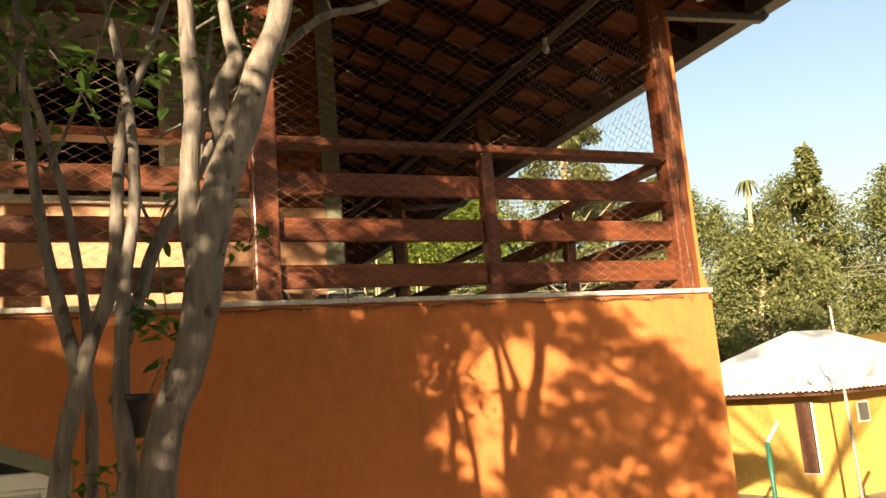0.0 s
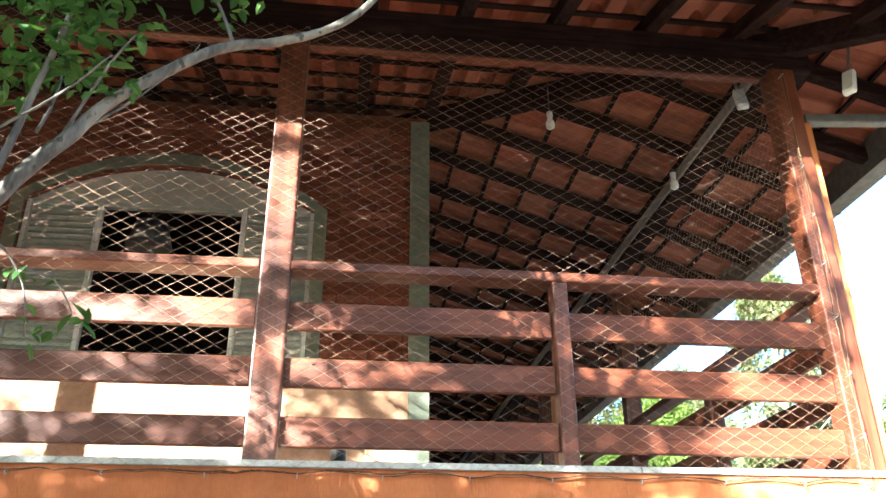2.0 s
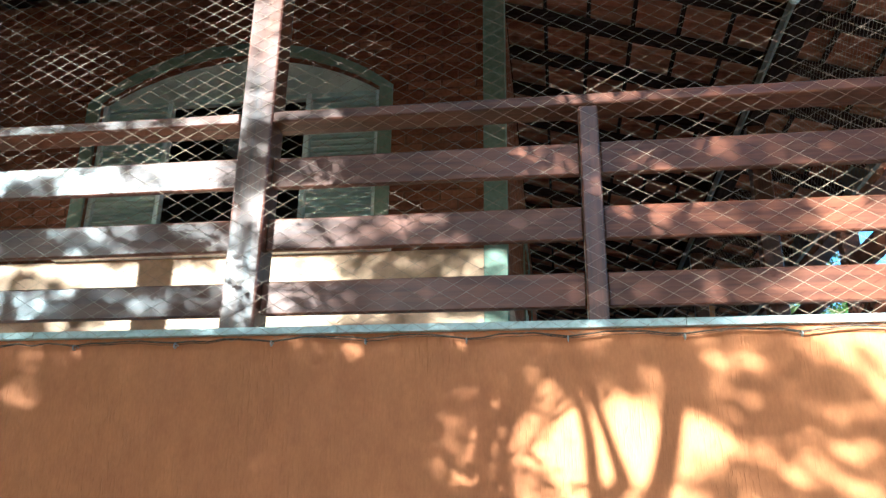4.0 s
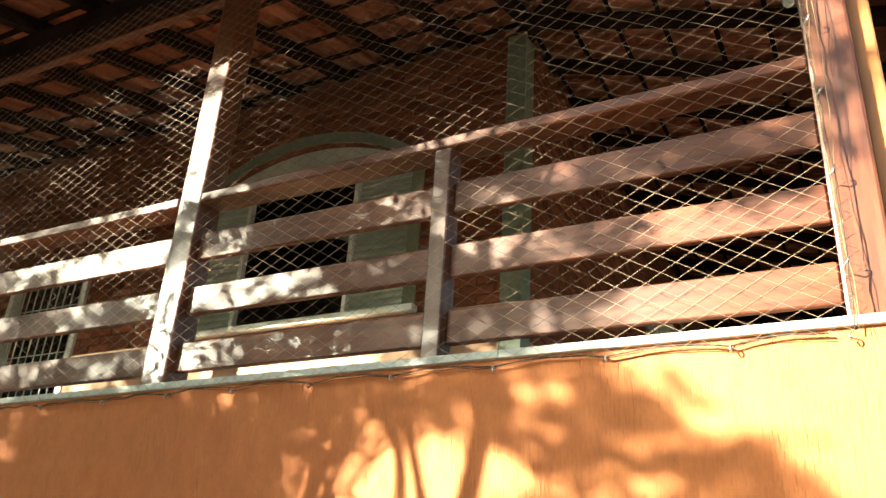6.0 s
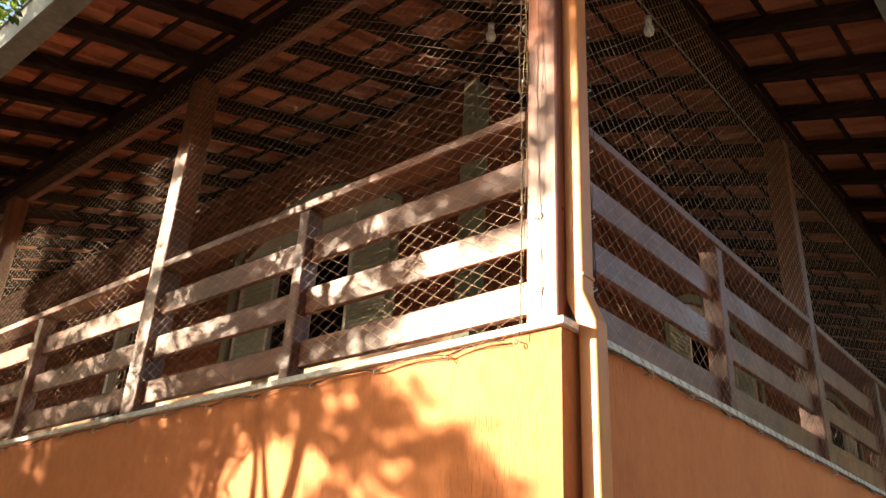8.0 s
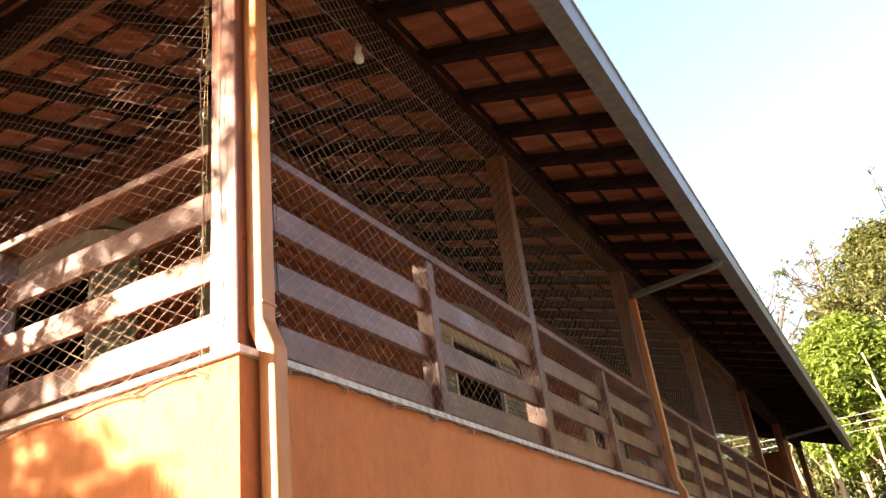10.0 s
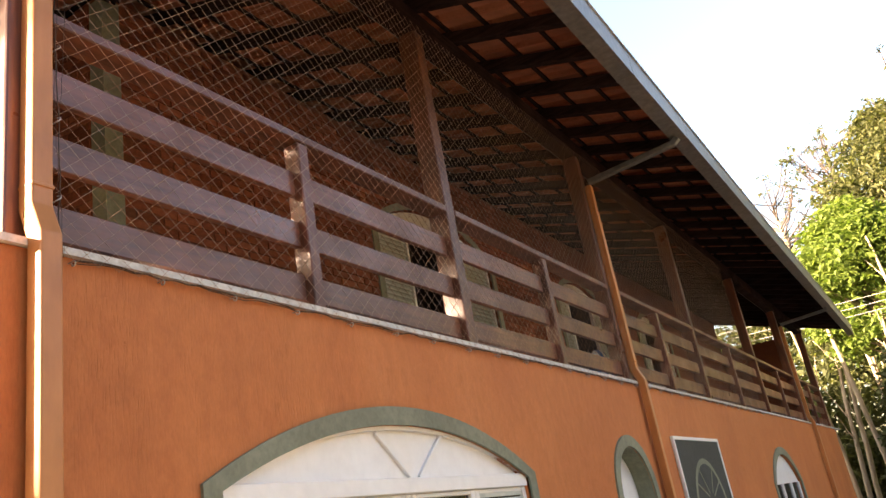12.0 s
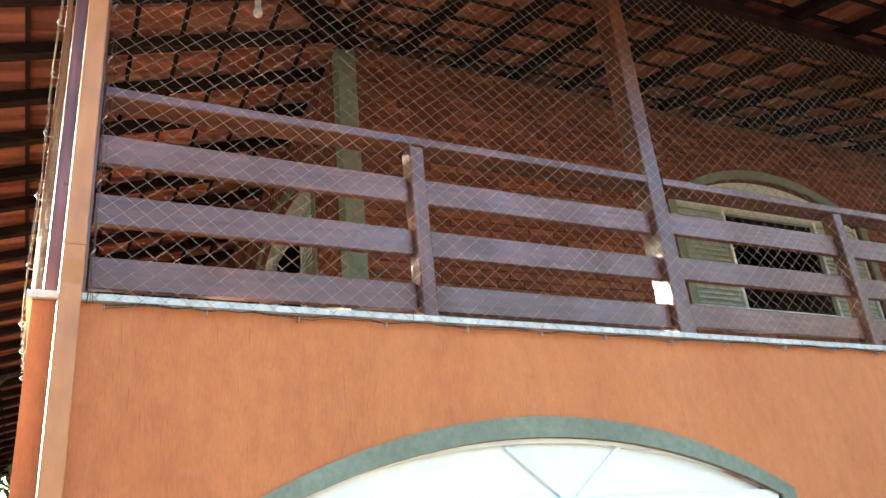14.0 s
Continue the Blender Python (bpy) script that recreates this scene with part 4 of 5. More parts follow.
def limb(name, points, radii, parent, mat, sides=9, rough=0.0):
    """A tapered limb drawn smoothly through points."""
    pts, rad = [], []
    n = len(points)
    P = [Vector(p) for p in points]
    for k in range(n - 1):
        p0, p1, p2, p3 = P[max(k - 1, 0)], P[k], P[k + 1], P[min(k + 2, n - 1)]
        for j in range(5):
            t = j / 5
            q = 0.5 * ((2 * p1) + (p2 - p0) * t + (2 * p0 - 5 * p1 + 4 * p2 - p3) * t * t + (3 * p1 - p0 - 3 * p2 + p3) * t ** 3)
            pts.append(q + noise.noise_vector(q * 4.0) * rough)
            rad.append((radii[k] + (radii[k + 1] - radii[k]) * t) * (1 + 0.16 * noise.noise(q * 8.0) + 0.10 * noise.noise(q * 21.0)))
    pts.append(P[-1])
    rad.append(radii[-1])
    bm = bmesh.new()
    tube(bm, pts, rad, sides)
    return part(name, bm, mat, parent)


def near_tree():
    rng = random.Random(11)
    def stem(name, points, *rest):
        return limb(name, [(1.06 * x + 0.181, 1.06 * y + 0.102, 1.06 * z - 0.07) for x, y, z in points], *rest)
    tree = tagged(new("tree"), "small smooth-barked tree with several stems and fresh green leaves", "tree")
    stem("trunk", [(-3.86, -2.50, 0.30), (-3.82, -2.46, 1.20), (-3.77, -2.43, 1.92), (-3.69, -2.43, 2.22), (-3.645, -2.43, 2.45), (-3.59, -2.43, 2.68), (-3.50, -2.43, 2.96), (-3.43, -2.42, 3.16), (-3.40, -2.40, 3.60), (-3.52, -2.30, 4.30), (-3.70, -2.15, 5.10)], [0.085, 0.062, 0.048, 0.045, 0.046, 0.048, 0.038, 0.035, 0.030, 0.022, 0.012], tree, BARK, 12, 0.012)
    stem("branch", [(-3.655, -2.425, 2.38), (-3.672, -2.40, 2.52), (-3.672, -2.40, 2.70), (-3.660, -2.40, 2.86), (-3.67, -2.40, 3.04), (-3.70, -2.38, 3.30), (-3.85, -2.30, 4.0), (-4.05, -2.2, 4.7)], [0.034, 0.031, 0.028, 0.026, 0.024, 0.021, 0.016, 0.010], tree, BARK, 10, 0.008)
    stem("branch", [(-3.575, -2.43, 2.72), (-3.60, -2.38, 2.87), (-3.575, -2.36, 2.96), (-3.545, -2.36, 3.02), (-3.565, -2.34, 3.14), (-3.56, -2.20, 3.50), (-3.44, -2.05, 4.20)], [0.030, 0.024, 0.026, 0.025, 0.018, 0.016, 0.01], tree, BARK, 9, 0.006)
    stem("branch", [(-4.02, -2.26, 0.32), (-4.00, -2.22, 1.40), (-3.98, -2.20, 1.96), (-3.92, -2.20, 2.25), (-3.85, -2.20, 2.47), (-3.835, -2.20, 2.87), (-3.77, -2.18, 3.06), (-3.66, -2.1, 3.5), (-3.6, -2.0, 4.2)], [0.036, 0.029, 0.025, 0.024, 0.021, 0.016, 0.012, 0.010, 0.006], tree, BARK, 9, 0.008)
    stem("branch", [(-3.935, -2.20, 2.21), (-3.975, -2.19, 2.38), (-4.02, -2.18, 2.58), (-4.07, -2.18, 2.94), (-4.12, -2.1, 3.5)], [0.022, 0.019, 0.016, 0.013, 0.008], tree, BARK, 8, 0.006)
    stem("branch", [(-3.86, -2.42, 1.60), (-3.825, -2.36, 1.95), (-3.84, -2.35, 2.17), (-3.83, -2.34, 2.42), (-3.80, -2.28, 2.7), (-3.86, -2.2, 3.2), (-4.0, -2.1, 3.8)], [0.034, 0.027, 0.022, 0.019, 0.016, 0.012, 0.007], tree, BARK, 8, 0.006)
    stem("branch", [(-3.93, -2.06, 0.40), (-3.91, -2.0, 1.94), (-3.92, -2.0, 2.18), (-3.93, -2.0, 2.40), (-3.98, -2.0, 2.72), (-4.10, -2.0, 3.10), (-4.35, -1.9, 3.6)], [0.026, 0.018, 0.017, 0.015, 0.013, 0.011, 0.006], tree, BARK, 8, 0.006)
    limb("branch", [(-3.87, -2.205, 2.36), (-3.80, -2.12, 2.60), (-3.70, -2.00, 2.82), (-3.62, -1.86, 3.00), (-3.50, -1.83, 3.21), (-3.40, -1.80, 3.38), (-3.22, -1.76, 3.56), (-3.10, -1.72, 3.66), (-2.98, -1.70, 3.70), (-2.84, -1.68, 3.78), (-2.70, -1.66, 3.92), (-2.52, -1.6, 4.22)], [0.020, 0.021, 0.022, 0.022, 0.020, 0.019, 0.018, 0.016, 0.015, 0.014, 0.012, 0.008], tree, BARK, 9, 0.018)
    limb("branch", [(-3.63, -1.87, 2.99), (-3.60, -1.82, 3.34), (-3.56, -1.80, 3.61), (-3.53, -1.78, 3.85), (-3.5, -1.7, 4.3)], [0.012, 0.010, 0.008, 0.007, 0.004], tree, BARK, 6, 0.01)
    limb("branch", [(-3.50, -1.83, 3.22), (-3.40, -1.86, 3.45), (-3.33, -1.88, 3.56)], [0.006, 0.004, 0.003], tree, BARK, 5, 0.006)
    limb("branch", [(-3.10, -1.72, 3.66), (-3.16, -1.74, 3.80), (-3.24, -1.76, 3.87), (-3.16, -1.78, 3.95), (-3.10, -1.80, 4.03)], [0.006, 0.005, 0.004, 0.003, 0.002], tree, BARK, 5, 0.004)
    limb("branch", [(-3.70, -1.9, 2.9), (-3.74, -1.78, 2.84), (-3.76, -1.72, 2.74), (-3.74, -1.70, 2.56), (-3.73, -1.70, 2.44)], [0.005, 0.004, 0.003, 0.003, 0.002], tree, BARK, 5, 0.01)
    limb("twig", [(-3.66, -1.92, 2.94), (-3.60, -1.78, 2.94), (-3.55, -1.70, 2.86), (-3.52, -1.70, 2.72)], [0.004, 0.003, 0.0025, 0.002], tree, BARK, 5, 0.006)
    limb("twig", [(-3.56, -1.72, 2.89), (-3.48, -1.70, 2.88), (-3.42, -1.70, 2.79)], [0.003, 0.0025, 0.002], tree, BARK, 5, 0.006)
    for k in range(26):
        a = rng.uniform(0, 6.28)
        x, y, z = -4.2 + rng.uniform(-0.5, 0.55), -2.1 + rng.uniform(-0.35, 0.5), rng.uniform(2.7, 3.5)
        q = (x + 0.45 * math.cos(a), y + 0.2 * math.sin(a), z + rng.uniform(0.3, 0.7))
        limb("twig", [(x, y, z), ((x + q[0]) / 2 + 0.03, (y + q[1]) / 2, (z + q[2]) / 2), q], [0.006, 0.004, 0.002], tree, BARK, 5, 0.02)
    spots = []
    for c, r, n in (((-3.54, -1.80, 3.56), 0.13, 70), ((-3.50, -1.78, 3.80), 0.13, 60), ((-3.62, -1.82, 3.66), 0.12, 50), ((-3.66, -1.8, 3.44), 0.10, 34), ((-3.38, -1.82, 3.86), 0.10, 26), ((-3.40, -1.86, 3.44), 0.09, 14),
                    ((-3.16, -1.76, 3.93), 0.09, 34), ((-3.24, -1.76, 3.86), 0.05, 12), ((-2.92, -1.72, 4.04), 0.08, 12), ((-3.30, -1.88, 3.55), 0.05, 8),
                    ((-3.55, -1.70, 2.86), 0.06, 5), ((-3.52, -1.70, 2.73), 0.05, 4), ((-3.42, -1.70, 2.80), 0.04, 4), ((-3.76, -1.72, 2.76), 0.06, 7), ((-3.74, -1.70, 2.60), 0.04, 3), ((-3.73, -1.70, 2.46), 0.05, 6), ((-3.70, -1.78, 2.93), 0.06, 8),
                    ((-3.86, -2.3, 2.02), 0.06, 10), ((-3.82, -2.36, 2.42), 0.05, 12), ((-3.75, -2.3, 2.32), 0.05, 6), ((-3.98, -2.2, 1.98), 0.06, 9)):
        spots.append((c, (r, r, r * 1.1), int(n * 1.5)))
    for _ in range(46):
        spots.append(((rng.uniform(-4.3, -3.72), rng.uniform(-2.5, -2.0), rng.uniform(3.0, 3.85)), (0.12, 0.12, 0.12), 11))
    for _ in range(60):
        spots.append(((rng.uniform(-5.1, -4.1), rng.uniform(-2.5, -1.6), rng.uniform(2.75, 4.0)), (0.14, 0.14, 0.14), 11))
    for _ in range(50):
        x = rng.uniform(-4.3, -3.0)
        z = rng.uniform(4.05, 5.7)
        spots.append(((x, rng.uniform(-2.7, -1.35), z), (0.19, 0.19, 0.17), 60))
    for _ in range(46):
        spots.append(((rng.uniform(-4.3, -3.1), rng.uniform(-2.2, -1.45), rng.uniform(4.0, 5.2)), (0.15, 0.15, 0.13), 50))
    for _ in range(14):
        spots.append(((rng.uniform(-3.0, -2.3), rng.uniform(-2.3, -1.4), rng.uniform(4.5, 5.4)), (0.16, 0.16, 0.14), 44))
    leaf_cloud("leaves", tree, LEAF, spots, 0.054, rng)
    return tree


near_tree()


def hanging_pot():
    """A small black plant pot tied to the stem."""
    base = thing("plant_pot", "small black plant pot tied to the tree stem", "pot", at=(-3.86, -2.36, 2.10))
    bm = bmesh.new()
    prof = [(0.034, -0.055), (0.040, -0.05), (0.050, 0.035), (0.056, 0.037), (0.056, 0.055), (0.050, 0.055), (0.046, 0.02)]
    rings = [[bm.verts.new((-3.86 + r * math.cos(a), -2.36 + r * math.sin(a), 2.155 + z)) for a in [2 * math.pi * j / 16 for j in range(16)]] for r, z in prof]
    for a, b in zip(rings, rings[1:]):
        for j in range(16):
            bm.faces.new((a[j], a[(j + 1) % 16], b[(j + 1) % 16], b[j])).smooth = True
    bm.faces.new(rings[0][::-1])
    bm.faces.new(rings[-1])
    hold(base, part("pot", bm, BLACK))
    bm = bmesh.new()
    tube(bm, [(-3.82, -2.40, 2.21), (-3.80, -2.43, 2.26), (-3.785, -2.45, 2.30)], 0.004, 5)
    hold(base, part("tie", bm, CORD, label="pale wire tie"))


hanging_pot()


def shade_tree(foot, crown, label, seed, mat=LEAF, size=0.15, trunk_r=0.16):
    """A garden tree: trunk, forked limbs to each clump and a loose crown. crown: (centre, reach, leaves)."""
    rng = random.Random(seed)
    tree = tagged(new("tree"), label, "tree")
    f = Vector(foot)
    mid = sum((Vector(c) for c, _, _ in crown), Vector()) / len(crown)
    fork = f.lerp(Vector((mid.x, mid.y, f.z + (mid.z - f.z) * 0.55)), 0.9)
    limb("trunk", [f, f.lerp(fork, 0.5) + Vector((0.1, -0.08, 0)), fork], [trunk_r, trunk_r * 0.75, trunk_r * 0.55], tree, BARK, 10, 0.03)
    for c, reach, number in crown[::max(6, len(crown) // 12)]:
        c = Vector(c)
        limb("branch", [fork, fork.lerp(c, 0.5) + Vector((rng.uniform(-0.3, 0.3), rng.uniform(-0.3, 0.3), rng.uniform(0, 0.3))), c], [trunk_r * 0.22, trunk_r * 0.12, trunk_r * 0.05], tree, BARK, 6, 0.05)
    leaf_cloud("leaves", tree, mat, crown, size, rng)
    return tree


def along_sun(x, z, s):
    """The place s metres up the sun's rays from (x, 0, z) on the south wall."""
    return Vector((x, 0, z)) - SUN_DIR * s


def clumpy(x, z, scale, level, open_cover, close_cover):
    """Leaves gather in clumps with gaps between them."""
    return open_cover if noise.noise(Vector((x * scale, z * scale, 3.7))) > level else close_cover


def upper_cover(x, z):
    """How closely leaves stand before the railing and the upper wall."""
    if x < -3.1 and z < 3.34:
        return clumpy(x, z, 5.0, 0.25, 0.3, 0.95)
    if x < -3.75:
        if z > 4.6:
            return clumpy(x, z, 5.0, 0.1, 0.3, 0.9)
        return 0.0 if x < -4.85 else clumpy(x, z, 5.5, 0.12, 0.1, 0.85)
    if -3.42 < x < -2.8:
        return 0.95 if z > 4.75 else clumpy(x, z, 9.0, -0.15, 0.03, 0.6) if z > 3.7 else clumpy(x, z, 6.0, -0.05, 0.1, 0.7)
    if x < -2.9:
        return clumpy(x, z, 5.0, 0.2, 0.1, 0.9) if z > 3.7 else clumpy(x, z, 6.0, 0.0, 0.05, 0.5)
    if z < 3.02:
        return 0.95 if x < -1.0 else 0.0
    if x > -0.32 and z > 3.3:
        return clumpy(x, z, 6.0, 0.0, 0.1, 0.6)
    if x > -0.9 and z < 3.3:
        return 0.04
    if z > 4.3:
        return 0.9
    return clumpy(x, z, 6.0, 0.10, 0.08, 0.95) if x > -1.7 else clumpy(x, z, 6.0, 0.30, 0.2, 0.98)


def lower_cover(x, z):
    """How closely leaves stand before the stucco below the coping."""
    edge = 2.69 + (x + 1.0) * (-0.96 if x < -0.75 else -0.58)
    if x > -1.0 and z > edge:
        return 0.0
    if x > -1.36:
        return 0.6
    if x < -2.3:
        return 0.95
    if z < 1.5:
        return 0.7
    n = 0.5 * noise.noise(Vector((x * 3.0, z * 3.0, 8.1))) + 0.25 * noise.noise(Vector((x * 8.0, z * 8.0, 2.3)))
    gap = math.hypot((x + 1.80) / 0.50, (z - 2.08) / 0.48) + n
    return 0.02 if gap < 0.95 else 0.9


def garden_trees():
    rng = random.Random(23)
    crown = []
    for _ in range(2100):
        x, z = rng.uniform(-6.6, 0.12), rng.uniform(2.74, 5.2)
        if rng.random() < upper_cover(x, z):
            crown.append((along_sun(x, z, rng.uniform(5.4, 6.8)), (0.12, 0.12, 0.10), 24))
    shade_tree((-8.6, -5.5, 0.0), crown, "leafy garden tree that shades the balcony", 31, LEAF, 0.082, 0.10)
    crown = []
    for _ in range(60):
        crown.append((along_sun(rng.uniform(-10.8, -6.7), rng.uniform(2.5, 4.4), rng.uniform(7.6, 9.6)), (0.36, 0.36, 0.26), 80))
    for _ in range(420):
        x, z = rng.uniform(-7.8, -2.42), rng.uniform(0.4, 2.62)
        crown.append((along_sun(x, z, rng.uniform(7.6, 10.0)), (0.36, 0.36, 0.26), 80))
    shade_tree((-10.4, -7.2, 0.0), crown, "low dense garden tree that shades the wall", 32, LEAF, 0.15)
    crown = []
    for _ in range(900):
        x, z = rng.uniform(-2.5, -0.02), rng.uniform(0.4, 2.72)
        if rng.random() < lower_cover(x, z):
            crown.append((along_sun(x, z, rng.uniform(6.6, 7.8)), (0.11, 0.11, 0.10), 24))
    shade_tree((-9.2, -6.4, 0.0), crown, "open low garden tree beside the drive", 33, LEAF, 0.082, 0.05)


garden_trees()


def sky_block_tree():
    """Large unseen tree added, its high crown over the yard blocking sunny-side skylight."""
    rng = random.Random(91)
    crown = []
    for _ in range(640):
        x, y = rng.uniform(-13.0, 6.5), rng.uniform(-11.5, -2.6)
        z = 10.8 - 0.12 * y + rng.uniform(0.0, 1.4) + 2.0 * max(0.0, 1 - math.hypot(x + 3.5, y + 7.5) / 9.0)
        crown.append(((x, y, z), (0.62, 0.62, 0.34), 56))
    shade_tree((-6.4, -9.6, 0.0), crown, "broad unseen tree added over the yard, its high crown blocking skylight", 92, LEAF, 0.24, 0.30)


sky_block_tree()


def roof_side_tree():
    rng = random.Random(61)
    crown = []
    for _ in range(150):
        crown.append(((rng.uniform(-12.0, -8.0), rng.uniform(-3.6, 2.2), rng.uniform(6.6, 12.6)), (0.55, 0.55, 0.42), 70))
    shade_tree((-10.2, -3.4, 0.0), crown, "tall sunlit yellow-green tree beside the house", 62, BRIGHTLEAF, 0.13, 0.18)


roof_side_tree()


def wood_tree(x, y, height, width, seed, mat, lean=0.0, clumps=70, trunk=TRUNKPALE, low=0.3, leaves=90):
    """A woodland tree: straight stem, limbs, and an uneven crown of small clumps."""
    rng = random.Random(seed)
    tree = tagged(new("tree"), {"haze_paled_foliage": "tall olive woodland tree beyond the yard, its leaves paled for haze", "olive_wood_foliage": "tall olive-green tree of the wood and of the added skylight-blocking ring", "yellow_green_foliage": "sunlit yellow-green tree behind the house"}[mat.name], "tree", "trees round the yard")
    top = Vector((x + lean, y, height * 0.92 - 0.6))
    limb("trunk", [(x, y, -1.3), (x + lean * 0.4, y, height * 0.45), top], [0.14 + height * 0.012, 0.10 + height * 0.006, 0.05], tree, trunk, 7, 0.12)
    spots = []
    for k in range(clumps):
        t = rng.random() ** 0.8
        z = height * (low + (1 - low) * t)
        prof = math.sin(math.pi * min(1.0, (0.18 + 0.82 * t))) ** 0.7
        a = rng.uniform(0, 6.28)
        r = width * 0.5 * prof * rng.uniform(0.45, 1.0)
        c = Vector((x + lean * t + r * math.cos(a), y + r * math.sin(a), z - 0.6))
        s = width * rng.uniform(0.07, 0.14)
        spots.append((c, (s, s, s * 0.75), leaves))
        if k % 4 == 0:
            limb("branch", [(x + lean * t * 0.7, y, z * 0.75), c], [0.05, 0.015], tree, trunk, 5, 0.05)
    leaf_cloud("leaves", tree, mat, spots, 0.30 if leaves < 100 else (0.21 if leaves == 150 else 0.24), rng)
    return tree


def woods():
    spots = [(4.6, 34.0, 15.5, 8.6, FARLEAF), (8.0, 35.0, 17.5, 11.0, FARLEAF), (-4.5, 38.0, 14.0, 9.0, FARLEAF), (2.0, 28.3, 10.6, 5.2, BRIGHTLEAF), (10.5, 29.5, 11.5, 8.0, BRIGHTLEAF), (-11.0, 40.0, 13.0, 9.0, FARLEAF),
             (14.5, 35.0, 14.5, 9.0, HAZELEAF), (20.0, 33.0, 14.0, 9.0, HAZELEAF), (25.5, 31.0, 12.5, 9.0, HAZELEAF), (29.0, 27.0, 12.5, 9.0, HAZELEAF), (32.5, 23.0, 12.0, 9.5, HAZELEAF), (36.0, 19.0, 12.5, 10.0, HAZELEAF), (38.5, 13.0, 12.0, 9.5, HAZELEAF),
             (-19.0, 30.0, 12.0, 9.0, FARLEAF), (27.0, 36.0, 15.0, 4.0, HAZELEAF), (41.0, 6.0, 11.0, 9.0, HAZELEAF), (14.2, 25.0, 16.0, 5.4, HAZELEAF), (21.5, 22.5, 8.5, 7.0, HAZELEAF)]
    for k, (x, y, h, w, m) in enumerate(spots):
        wood_tree(x, y, h, w, 50 + k, m, lean=((k * 37) % 5 - 2) * 0.3, clumps=230 if k < 5 else 150, leaves=150 if m is HAZELEAF else 130, low=0.12 if x > 12 else (0.56 if y < 29 else 0.30))
    # unseen trees added to block skylight on the sunny side, gap for low sun
    for k, (bearing, d, h) in enumerate(((104, 21, 10.0), (118, 20, 11.5), (131, 20, 13.0), (146, 20, 14.5), (160, 20, 15.0), (174, 20, 14.0), (186, 21, 12.5), (253, 19.5, 11.5), (266, 18, 12.0))):
        wood_tree(d * math.sin(radians(bearing)), d * math.cos(radians(bearing)), h, 8.0, 140 + k, FARLEAF, clumps=150, low=0.08, leaves=60)
    # a lower unseen row, added to cut the sky glow beneath the sun
    for k, bearing in enumerate((196, 205, 214, 223, 232, 241)):
        wood_tree(30 * math.sin(radians(bearing)), 30 * math.cos(radians(bearing)), 8.4, 7.5, 180 + k, FARLEAF, clumps=70, low=0.05, leaves=60)
    rng = random.Random(77)
    for k in range(34):
        x, y = rng.uniform(-1.4, 8.5), rng.uniform(25.5, 30.0)
        tree = tagged(new("tree"), "slender pale bare-stemmed tree", "tree", "bare stems behind the house")
        h = rng.uniform(5.0, 8.5)
        dx = rng.uniform(-0.9, 0.6)
        limb("trunk", [(x, y, -1.3), (x + dx * 0.5, y, h * 0.5), (x + dx, y, h)], [0.10, 0.075, 0.03], tree, TRUNKPALE, 7, 0.08)
        for j in range(4):
            z = h * rng.uniform(0.4, 0.9)
            limb("branch", [(x + dx * z / h, y, z), (x + dx * z / h + rng.uniform(-0.7, 0.7), y + rng.uniform(-0.5, 0.5), z + rng.uniform(0.5, 1.4))], [0.025, 0.008], tree, TRUNKPALE, 5, 0.05)
    wood_tree(2.6, 25.4, 5.6, 3.6, 301, FARLEAF, clumps=60, low=0.42, leaves=100)
    for k, (x, y, h) in enumerate(((1.6, 40.0, 18.2), (-1.6, 42.0, 17.0), (5.5, 41.0, 20.0))):
        tree = tagged(new("tree"), "nearly leafless tree with fine grey-brown twigs above the wood", "tree", "leafless trees of the wood")
        limb("trunk", [(x, y, -1.3), (x + 0.2, y, h * 0.5), (x, y, h * 0.9)], [0.26, 0.18, 0.05], tree, TRUNKPALE, 7, 0.1)
        bm = bmesh.new()
        tufts = []
        for _ in range(46):
            z = h * rng.uniform(0.55, 0.9)
            a, r = rng.uniform(0, 6.28), rng.uniform(0.8, 2.6)
            tip = Vector((x + r * math.cos(a), y + r * math.sin(a), min(h, z + rng.uniform(0.5, 2.4))))
            mid = Vector((x, y, z)).lerp(tip, 0.55) + Vector((0, 0, -0.25))
            tube(bm, [(x, y, z), mid, tip], [0.055, 0.035, 0.016], 4, False)
            tufts.append((tip, (0.32, 0.32, 0.14), 16))
            for _ in range(7):
                p = mid.lerp(tip, rng.uniform(0.1, 1.0))
                tube(bm, [p, p + Vector((rng.uniform(-0.7, 0.7), rng.uniform(-0.7, 0.7), rng.uniform(0.0, 0.8)))], [0.020, 0.012], 3, False)
        tagged(part("brushwood", bm, TWIG, tree), kind="stuff")
        leaf_cloud("leaves", tree, FARLEAF, tufts, 0.20, rng)
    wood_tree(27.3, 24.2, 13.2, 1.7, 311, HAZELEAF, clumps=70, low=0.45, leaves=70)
    palm = tagged(new("palm"), "thin palm standing above the far trees", "palm", "trees round the yard")
    limb("trunk", [(25.2, 25.9, -1.3), (25.0, 25.9, 6.0), (25.1, 25.9, 11.2)], [0.20, 0.15, 0.10], palm, TRUNKPALE, 7, 0.1)
    for k in range(11):
        a = k * 2 * math.pi / 11
        bm = bmesh.new()
        rows = []
        for j in range(6):
            r, w = 0.13 * j, 0.09 * math.sin(math.pi * (j + 0.6) / 6.2)
            mid = Vector((25.1 + r * math.cos(a), 25.9 + r * math.sin(a), 11.2 + 0.22 * j - 0.062 * j * j))
            side = Vector((-math.sin(a), math.cos(a), 0)) * w
